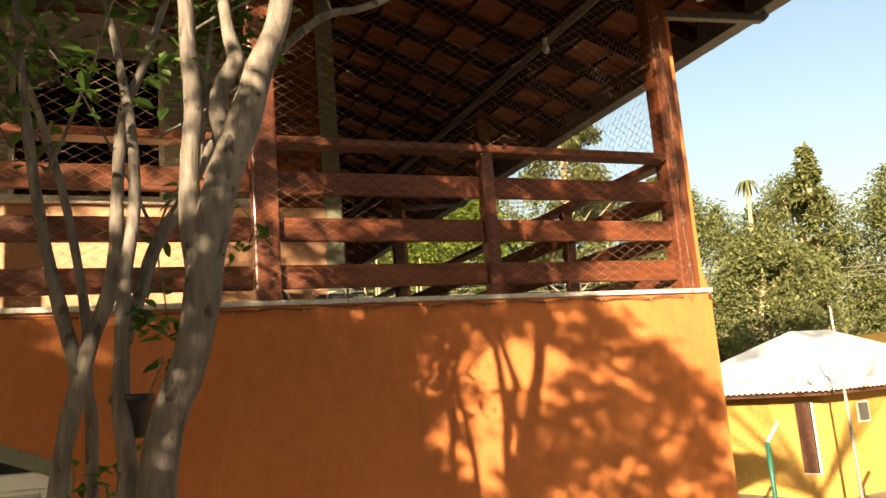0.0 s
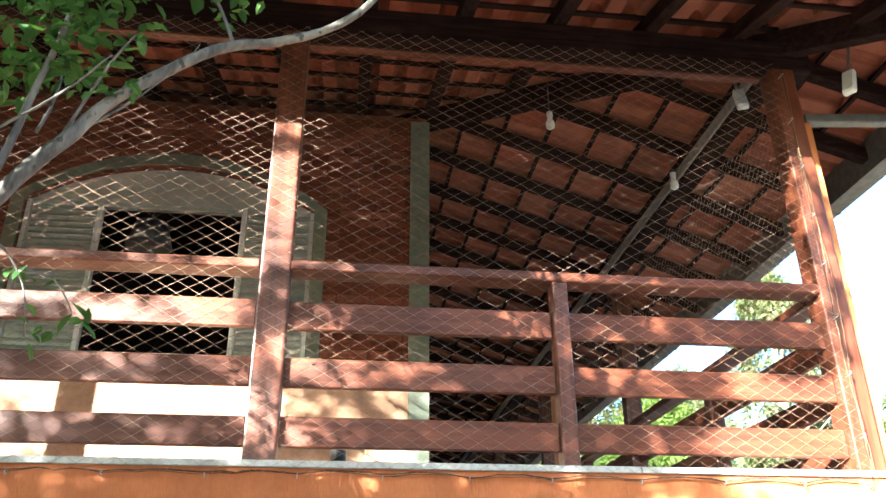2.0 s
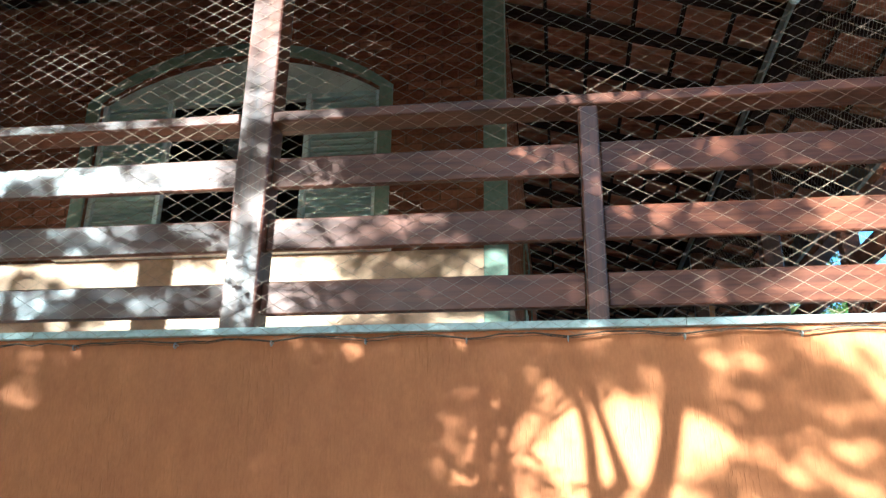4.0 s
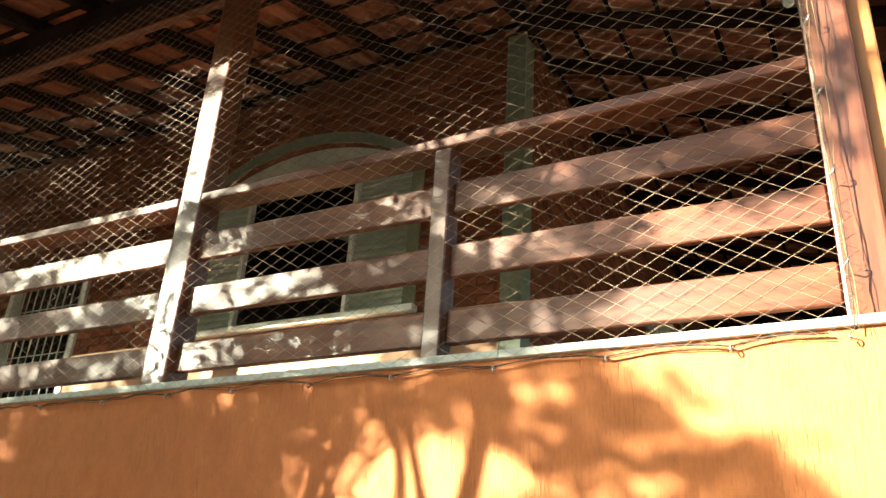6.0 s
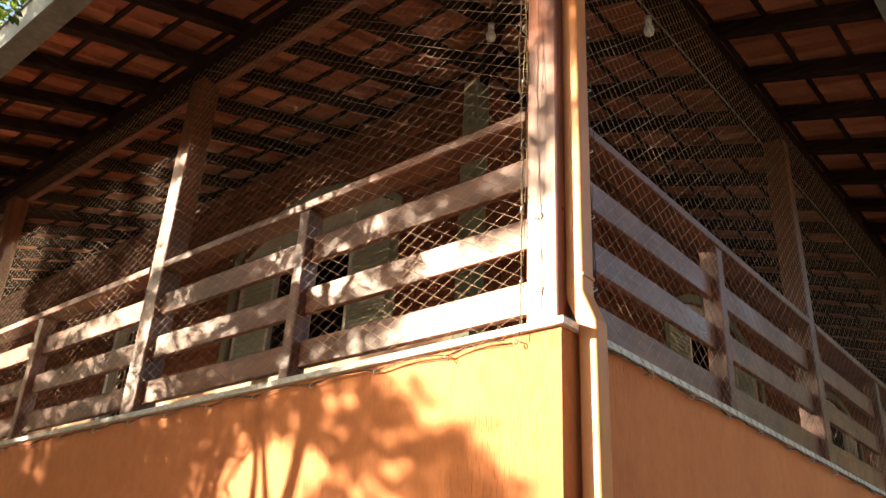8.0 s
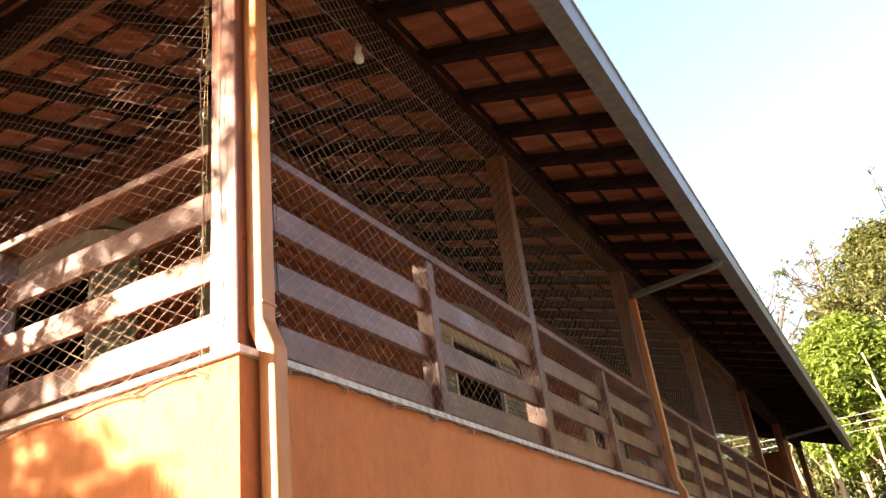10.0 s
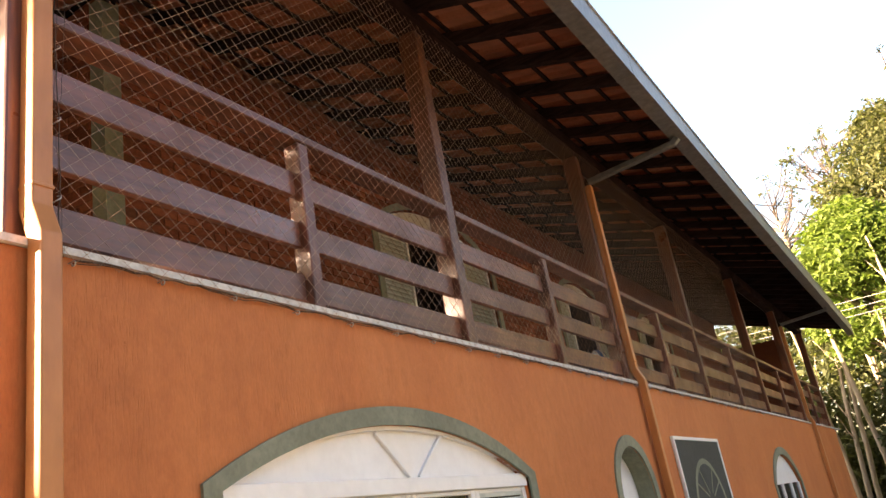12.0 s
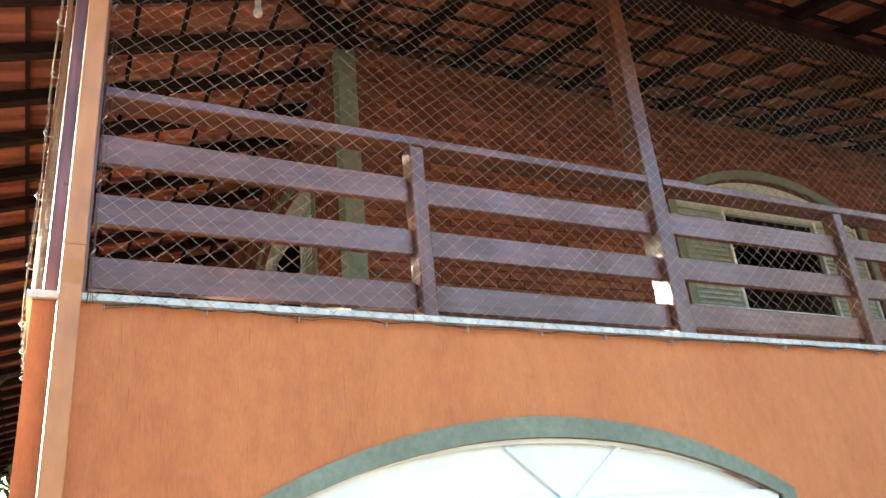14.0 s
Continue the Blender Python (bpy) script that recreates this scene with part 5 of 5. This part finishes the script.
            rows.append([bm.verts.new(mid + side), bm.verts.new(mid + Vector((0, 0, 0.05))), bm.verts.new(mid - side)])
        for p, q in zip(rows, rows[1:]):
            for j in range(2):
                bm.faces.new((p[j], p[j + 1], q[j + 1], q[j]))
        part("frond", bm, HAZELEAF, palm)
    # undergrowth along the edge of the wood
    shrub = tagged(new("undergrowth"), "dense olive undergrowth along the edge of the wood", "bushes", kind="stuff")
    spots = []
    for _ in range(330):
        a = rng.uniform(-0.5, 1.45)
        d = rng.uniform(30, 42)
        spots.append(((d * math.sin(a), 2 + d * math.cos(a), rng.uniform(-0.4, 2.6)), (1.3, 1.3, 0.9), 60))
    for _ in range(150):
        spots.append(((rng.uniform(-3, 16), rng.uniform(30.5, 33), rng.uniform(-0.5, 2.6)), (1.1, 1.1, 0.8), 70))
    for _ in range(300):
        spots.append(((rng.uniform(-4, 17), rng.uniform(31, 37), rng.uniform(0.5, 6.8)), (1.2, 1.2, 1.0), 70))
    leaf_cloud("undergrowth_leaves", shrub, FARLEAF, spots, 0.36, rng)


woods()


# ---- the neighbouring house and its fence ----
def neighbour():
    base = thing("house", "low ochre house with a pale hipped roof and brown eaves", "house", at=(12.5, 11.45, -1.17))
    yaw = radians(-82)
    M = Matrix.Translation((12.68, 11.37, -1.17)) @ Matrix.Rotation(yaw, 4, "Z")
    def put(name, bm, mat, label=""):
        bm.transform(M)
        ob = part(name, bm, mat, None, label)
        return hold(base, ob)
    # own axes: the nearest corner at the origin, one wall to -x, one to +y seen from the yard
    L, W, H = 5.2, 7.0, 2.62
    put("wall", block(-L, 0, 0, 0, W, H), YELLOWWALL)
    put("eaves_board", block(-L - 0.5, -0.5, H - 0.02, 0.5, W + 0.5, H + 0.10, 0.01), BROWNTRIM, label="dark brown soffit and fascia")
    bm = bmesh.new()
    e = 0.62
    a = [bm.verts.new(p) for p in ((-L - e, -e, H + 0.12), (e, -e, H + 0.12), (e, W + e, H + 0.12), (-L - e, W + e, H + 0.12))]
    r = [bm.verts.new(p) for p in ((-L / 2, L / 2, H + 1.80), (-L / 2, W - L / 2, H + 1.80))]
    for f in ((a[0], a[1], r[0]), (a[1], a[2], r[1], r[0]), (a[2], a[3], r[1]), (a[3], a[0], r[0], r[1]), (a[3], a[2], a[1], a[0])):
        bm.faces.new(f)
    put("roof", bm, WHITEROOF, label="pale painted roof")
    for k in range(34):
        u = -L - e + 0.1 + k * (L + 2 * e) / 34
        bm = bmesh.new()
        tube(bm, [(u, -e - 0.02, H + 0.13), (u, -e + 0.55, H + 0.40)], 0.055, 6)
        put("eaves_tile", bm, WHITEROOF)
    for k in range(44):
        u = -e + 0.1 + k * (W + 2 * e) / 44
        bm = bmesh.new()
        tube(bm, [(e + 0.02, u, H + 0.13), (e - 0.55, u, H + 0.40)], 0.055, 6)
        put("eaves_tile", bm, WHITEROOF)
    put("window", block(-0.80, -0.03, 0.62, -0.28, 0.02, 2.45, 0.01), WHITEROOF, label="pale window frame")
    put("window_pane", block(-0.76, -0.045, 0.66, -0.32, -0.031, 2.41), GLASS)
    for k in range(7):
        put("shutter_slat", block(-0.76 + 0.063 * k, -0.075, 0.66, -0.72 + 0.063 * k, -0.047, 2.41, 0.004), BROWNTRIM)
    put("vent", block(-0.02, 1.35, 1.8, 0.03, 1.85, 2.35, 0.01), WHITEROOF, label="small pale window")
    put("vent_pane", block(0.032, 1.40, 1.85, 0.036, 1.80, 2.30), GUTTER)
    put("upper_block", block(-4.2, W + 1.2, 0, -0.4, W + 7, 4.3), YELLOWWALL)
    return base


neighbour()


def fence_post(x, y, label, turn=0.0):
    base = thing("fence_post", label, "fence post", group="fence posts", at=(x, y, -1.17))
    bm = bmesh.new()
    tube(bm, [(x, y, -1.17), (x, y, 0.78)], 0.048, 10)
    hold(base, part("pole", bm, GREENPOST))
    bm = bmesh.new()
    c, s = math.cos(turn), math.sin(turn)
    tube(bm, [(x, y, 0.77), (x + 0.05 * c, y + 0.05 * s, 0.85), (x + 0.26 * c, y + 0.26 * s, 1.15)], 0.046, 10)
    hold(base, part("arm", bm, CONCRETE, label="bare grey slanted arm"))
    return base


fence_post(7.80, 8.15, "green tubular fence post with a slanted grey arm", radians(-25))
fence_post(10.20, 7.25, "green tubular fence post with a slanted grey arm", radians(-25))


def mast():
    bm = bmesh.new()
    tube(bm, [(11.15, 9.20, -1.17), (11.15, 9.20, 1.0), (11.11, 9.20, 3.45)], [0.045, 0.035, 0.025], 8)
    tagged(part("mast", bm, CONCRETE), "thin pale metal mast in the yard", "mast")


mast()


def power_lines():
    base = thing("power_line", "pair of thin overhead cables in front of the trees", "cable", at=(3, 27, 6.2))
    for k in range(3):
        bm = bmesh.new()
        pts = [(-20 + 4 * j, 26 - 0.3 * j, 6.6 + 0.22 * k - 0.9 * math.sin(math.pi * j / 15)) for j in range(16)]
        tube(bm, pts, 0.009, 5)
        hold(base, part("cable", bm, CONCRETE))


power_lines()


# ---- lamps and small things on the balcony ----
def bare_bulb(x, y, z, top):
    base = thing("ceiling_bulb", "bare white bulb on a short cord under the tiles", "lamp", group="bulbs under the roof", at=(x, y, z))
    bm = bmesh.new()
    pts = [(x, y, z - 0.050), (x, y, z - 0.047), (x, y, z - 0.035), (x, y, z - 0.010), (x, y, z + 0.012), (x, y, z + 0.035), (x, y, z + 0.05)]
    tube(bm, pts, [0.004, 0.018, 0.030, 0.034, 0.029, 0.018, 0.015], 14)
    hold(base, part("bulb", bm, MILK))
    bm = bmesh.new()
    tube(bm, [(x, y, z + 0.048), (x, y, z + 0.095)], [0.021, 0.023], 12)
    hold(base, part("holder", bm, WHITE))
    bm = bmesh.new()
    tube(bm, [(x, y, z + 0.09), (x, y, top)], 0.004, 6)
    hold(base, part("cord", bm, BLACK))


bare_bulb(-0.243, 1.44, 5.19, 5.40)
bare_bulb(-1.28, 1.15, 5.47, 5.80)


def flood_lamp(x, y, z, turn, label):
    base = thing("flood_lamp", label, "lamp", at=(x, y, z))
    M = Matrix.Translation((x, y, z)) @ Matrix.Rotation(turn, 4, "Z") @ Matrix.Rotation(radians(24), 4, "Y")
    for name, bm, mat in (("housing", block(-0.02, -0.036, -0.135, 0.02, 0.036, 0.065, 0.007), WHITE), ("bracket", block(-0.008, -0.008, 0.06, 0.008, 0.008, 0.36, 0.003), STEEL), ("lens", block(-0.025, -0.030, -0.125, -0.0202, 0.030, 0.055), MILK)):
        bm.transform(M)
        hold(base, part(name, bm, mat))


flood_lamp(0.15, -0.2, 4.98, 0.6, "white flood lamp hung under the eaves by the corner")
flood_lamp(-0.234, 0.335, 5.21, 1.2, "small white tube lamp beside the corner post")


def pendant_lamp():
    """A pale cloth shade hanging in the room behind the window."""
    x, y, z = -4.60, 3.50, 5.40
    base = thing("pendant_lamp", "pale cloth lampshade hanging in the dark room behind the window", "lamp", at=(x, y, z))
    bm = bmesh.new()
    rings = [[bm.verts.new((x + r * math.cos(a), y + r * math.sin(a), z + h)) for a in [2 * math.pi * j / 24 for j in range(24)]] for r, h in ((0.215, 0.0), (0.15, 0.23), (0.142, 0.23), (0.207, 0.0))]
    for k in range(4):
        p, q = rings[k], rings[(k + 1) % 4]
        for j in range(24):
            bm.faces.new((p[j], p[(j + 1) % 24], q[(j + 1) % 24], q[j])).smooth = True
    bmesh.ops.recalc_face_normals(bm, faces=bm.faces[:])
    hold(base, part("shade", bm, MILK, label="pale cloth shade"))
    bm = bmesh.new()
    tube(bm, [(x, y, z + 0.12), (x, y, 5.95)], 0.006, 6)
    hold(base, part("cord", bm, BLACK))
    bm = bmesh.new()
    tube(bm, [(x - 0.146, y, z + 0.22), (x + 0.146, y, z + 0.22)], 0.003, 5)
    tube(bm, [(x, y - 0.146, z + 0.22), (x, y + 0.146, z + 0.22)], 0.003, 5)
    hold(base, part("spider", bm, STEEL))


pendant_lamp()


def jug():
    """A dark jug with a narrow neck standing at the foot of the wall."""
    base = thing("jug", "dark green jug with a narrow neck by the brick wall", "jug", at=(-2.72, 1.76, 2.71))
    green = two_scale("dark_green_glaze", (0.008, 0.014, 0.010), (0.014, 0.022, 0.016), (0.022, 0.032, 0.024), (20, 20, 20), (5, 5, 5), 0.25, 0.5, 0.05)
    def lathe(prof):
        bm = bmesh.new()
        rings = [[bm.verts.new((-2.72 + 1.2 * r * math.cos(q), 1.76 + 1.2 * r * math.sin(q), 2.71 + 1.25 * z)) for q in [2 * math.pi * j / 20 for j in range(20)]] for r, z in prof]
        for p, q in zip(rings, rings[1:]):
            for j in range(20):
                bm.faces.new((p[j], p[(j + 1) % 20], q[(j + 1) % 20], q[j])).smooth = True
        bm.faces.new(rings[0][::-1])
        bm.faces.new(rings[-1])
        return bm
    hold(base, part("body", lathe([(0.085, 0.0), (0.10, 0.02), (0.105, 0.14), (0.098, 0.21), (0.075, 0.255), (0.045, 0.28), (0.038, 0.30)]), green))
    hold(base, part("cap", lathe([(0.043, 0.301), (0.045, 0.305), (0.045, 0.355), (0.040, 0.36)]), BLACK, label="black cap"))


def soft_block(centre, size, seed, mat, name, parent, label=""):
    """A soft rounded bundle."""
    bm = bmesh.new()
    bmesh.ops.create_icosphere(bm, subdivisions=3, radius=1.0)
    for v in bm.verts:
        q = v.co.copy()
        q = Vector([math.copysign(abs(c) ** 0.6, c) for c in q]) * (1 + 0.10 * noise.noise(q * 1.8 + Vector((seed, 0, 0))))
        v.co = Vector((centre[0] + q.x * size[0], centre[1] + q.y * size[1], max(2.711, centre[2] + q.z * size[2])))
    for f in bm.faces:
        f.smooth = True
    return hold(parent, part(name, bm, mat, None, label))


def bag():
    base = thing("bag", "black bag with a red side pocket lying by the brick wall", "bag", at=(-2.32, 1.74, 2.71))
    red = two_scale("red_cloth", (0.30, 0.02, 0.015), (0.42, 0.03, 0.02), (0.5, 0.05, 0.035), (40, 40, 40), (6, 6, 6), 0.9, 0.1)
    soft_block((-2.27, 1.74, 2.87), (0.19, 0.11, 0.155), 2.0, BLACK, "body", base)
    soft_block((-2.47, 1.72, 2.84), (0.075, 0.09, 0.11), 5.0, red, "pocket", base, "red pocket")
    bm = bmesh.new()
    tube(bm, [(-2.36, 1.66, 2.95), (-2.33, 1.63, 3.02), (-2.22, 1.62, 3.03), (-2.18, 1.65, 2.95)], 0.010, 6)
    hold(base, part("handle", bm, STEEL, label="pale handle strap"))


jug()
bag()


def striped_cushion():
    base = thing("cushion", "blue and white striped cushion standing on the balcony floor", "cushion", at=(-0.30, 6.33, 2.75))
    blue = two_scale("faded_blue_cloth", (0.05, 0.12, 0.30), (0.08, 0.17, 0.38), (0.12, 0.22, 0.44), (60, 60, 60), (5, 5, 5), 0.9, 0.1)
    for k in range(7):
        bm = bmesh.new()
        ring = []
        for j in range(2):
            u = -0.28 + 0.08 * (k + j)
            hgt = 0.40 * (1 - 0.35 * (abs(u) / 0.28) ** 2.2)
            fat = 0.075 * (1 - 0.55 * (abs(u) / 0.28) ** 2)
            ring.append([bm.verts.new((-0.30 + fat * math.sin(a), 6.33 + u, 2.75 + hgt * (0.5 - 0.5 * math.cos(a)))) for a in [i * math.pi / 8 for i in range(16)]])
        for i in range(16):
            f = bm.faces.new((ring[0][i], ring[0][(i + 1) % 16], ring[1][(i + 1) % 16], ring[1][i]))
            f.smooth = True
        if k in (0, 6):
            bm.faces.new(ring[0][::-1] if k == 0 else ring[1])
        hold(base, part("stripe", bm, WHITE if k % 2 else blue))


striped_cushion()


# ---- the stair landing beyond the end of the balcony ----
def landing():
    tagged(part("landing_slab", block(-10.4, -0.25, 2.44, -7.42, 0.3, 2.64, 0.01), CONCRETE), "dark concrete landing slab beyond the wall", "landing", kind="structure")
    base = thing("stair_railing", "dark arched timber railing of the stair landing", "railing", at=(-8.7, 0.1, 2.64))
    for z0, z1 in ((2.70, 2.98), (3.20, 3.42), (3.64, 3.82)):
        bm = bmesh.new()
        rows = []
        for k in range(13):
            x = -10.2 + 3.6 * k / 12
            lift = 0.10 * math.sin(math.pi * k / 12)
            rows.append([bm.verts.new((x, y, z + lift)) for y, z in ((0.08, z0), (0.12, z0), (0.12, z1), (0.08, z1))])
        for a, b in zip(rows, rows[1:]):
            for j in range(4):
                bm.faces.new((a[j], a[(j + 1) % 4], b[(j + 1) % 4], b[j]))
        bm.faces.new(rows[0])
        bm.faces.new(rows[-1][::-1])
        bmesh.ops.recalc_face_normals(bm, faces=bm.faces[:])
        hold(base, part("board", bm, ROOFWOOD_X))
    for x in (-10.1, -9.3, -8.5, -7.75):
        hold(base, part("baluster", block(x - 0.07, 0.125, 2.64, x + 0.07, 0.22, 4.05, 0.006), ROOFWOOD_Y))


landing()


# ---- bricks of the walls behind the balcony ----
def bricks():
    pitch, course = 0.252, 0.073
    full = mesh_of("brick", block(-0.120, -0.008, -0.032, 0.120, 0.016, 0.032, 0.003), BRICK)
    rng = random.Random(5)
    def widths(z, holes):
        out = []
        for c, half, foot, spring, rise in holes:
            if z < foot - 0.01 or z > spring + rise:
                continue
            if z <= spring:
                hw = half
            else:
                r = (half * half + rise * rise) / (2 * rise)
                hw = math.sqrt(max(0.0, r * r - (z - (spring + rise - r)) ** 2))
            out.append((c - hw - 0.01, c + hw + 0.01))
        return out
    for axis, face, a, b, holes, base in (("y", INY, HOUSE_W, INX - 0.13, [WIN_A, DOOR_A], core_a), ("x", INX, INY + 0.13, 10.5, WIN_B, core_b)):
        verts, polys, count = [], [], 0
        row = 0
        z = 2.75
        while z < TOP_IN - 0.03:
            u = a + (0.0 if row % 2 else 0.126)
            gaps = widths(z, holes)
            while u < b:
                lo, hi = max(a, u + 0.005), min(b, u + pitch - 0.008)
                for g0, g1 in gaps:
                    if lo < g1 and hi > g0:
                        if lo < g0:
                            hi = min(hi, g0)
                        elif hi > g1:
                            lo = max(lo, g1)
                        else:
                            hi = lo
                if hi - lo > 0.03:
                    c, w = (lo + hi) / 2, hi - lo
                    d = rng.uniform(-0.002, 0.002)
                    near = w > 0.235 and axis == "x" and u < 5.3 and 2.8 < z < 4.7
                    if near and count < 300:
                        ob = new("brick", full)
                        ob.matrix_world = Matrix.Translation((face - 0.009 + d, c, z)) @ Matrix.Rotation(math.pi / 2, 4, "Z")
                        ob.parent = base
                        count += 1
                    else:
                        k = len(verts)
                        f = 0.002
                        for p, q, e in ((w / 2 + 0.001, 0.032, 0.016), (w / 2 - f, 0.032 - f, 0.002)):
                            for su, sz in ((-1, -1), (1, -1), (1, 1), (-1, 1)):
                                uu, zz = c + su * p, z + sz * q
                                dep = e + d
                                verts.append((uu, face + dep, zz) if axis == "y" else (face - dep, uu, zz))
                        polys.extend([(k + 4, k + 5, k + 6, k + 7)] + [(k + j, k + (j + 1) % 4, k + 4 + (j + 1) % 4, k + 4 + j) for j in range(4)])
                u += pitch
            z += course
            row += 1
        me = bpy.data.meshes.new("bricks_rest")
        me.from_pydata(verts, [], polys)
        me.materials.append(BRICK_J)
        bm = bmesh.new()
        bm.from_mesh(me)
        bmesh.ops.recalc_face_normals(bm, faces=bm.faces[:])
        bm.to_mesh(me)
        bm.free()
        ob = new("bricks_rest", me)
        ob.parent = base
        tagged(ob, kind="stuff")


bricks()
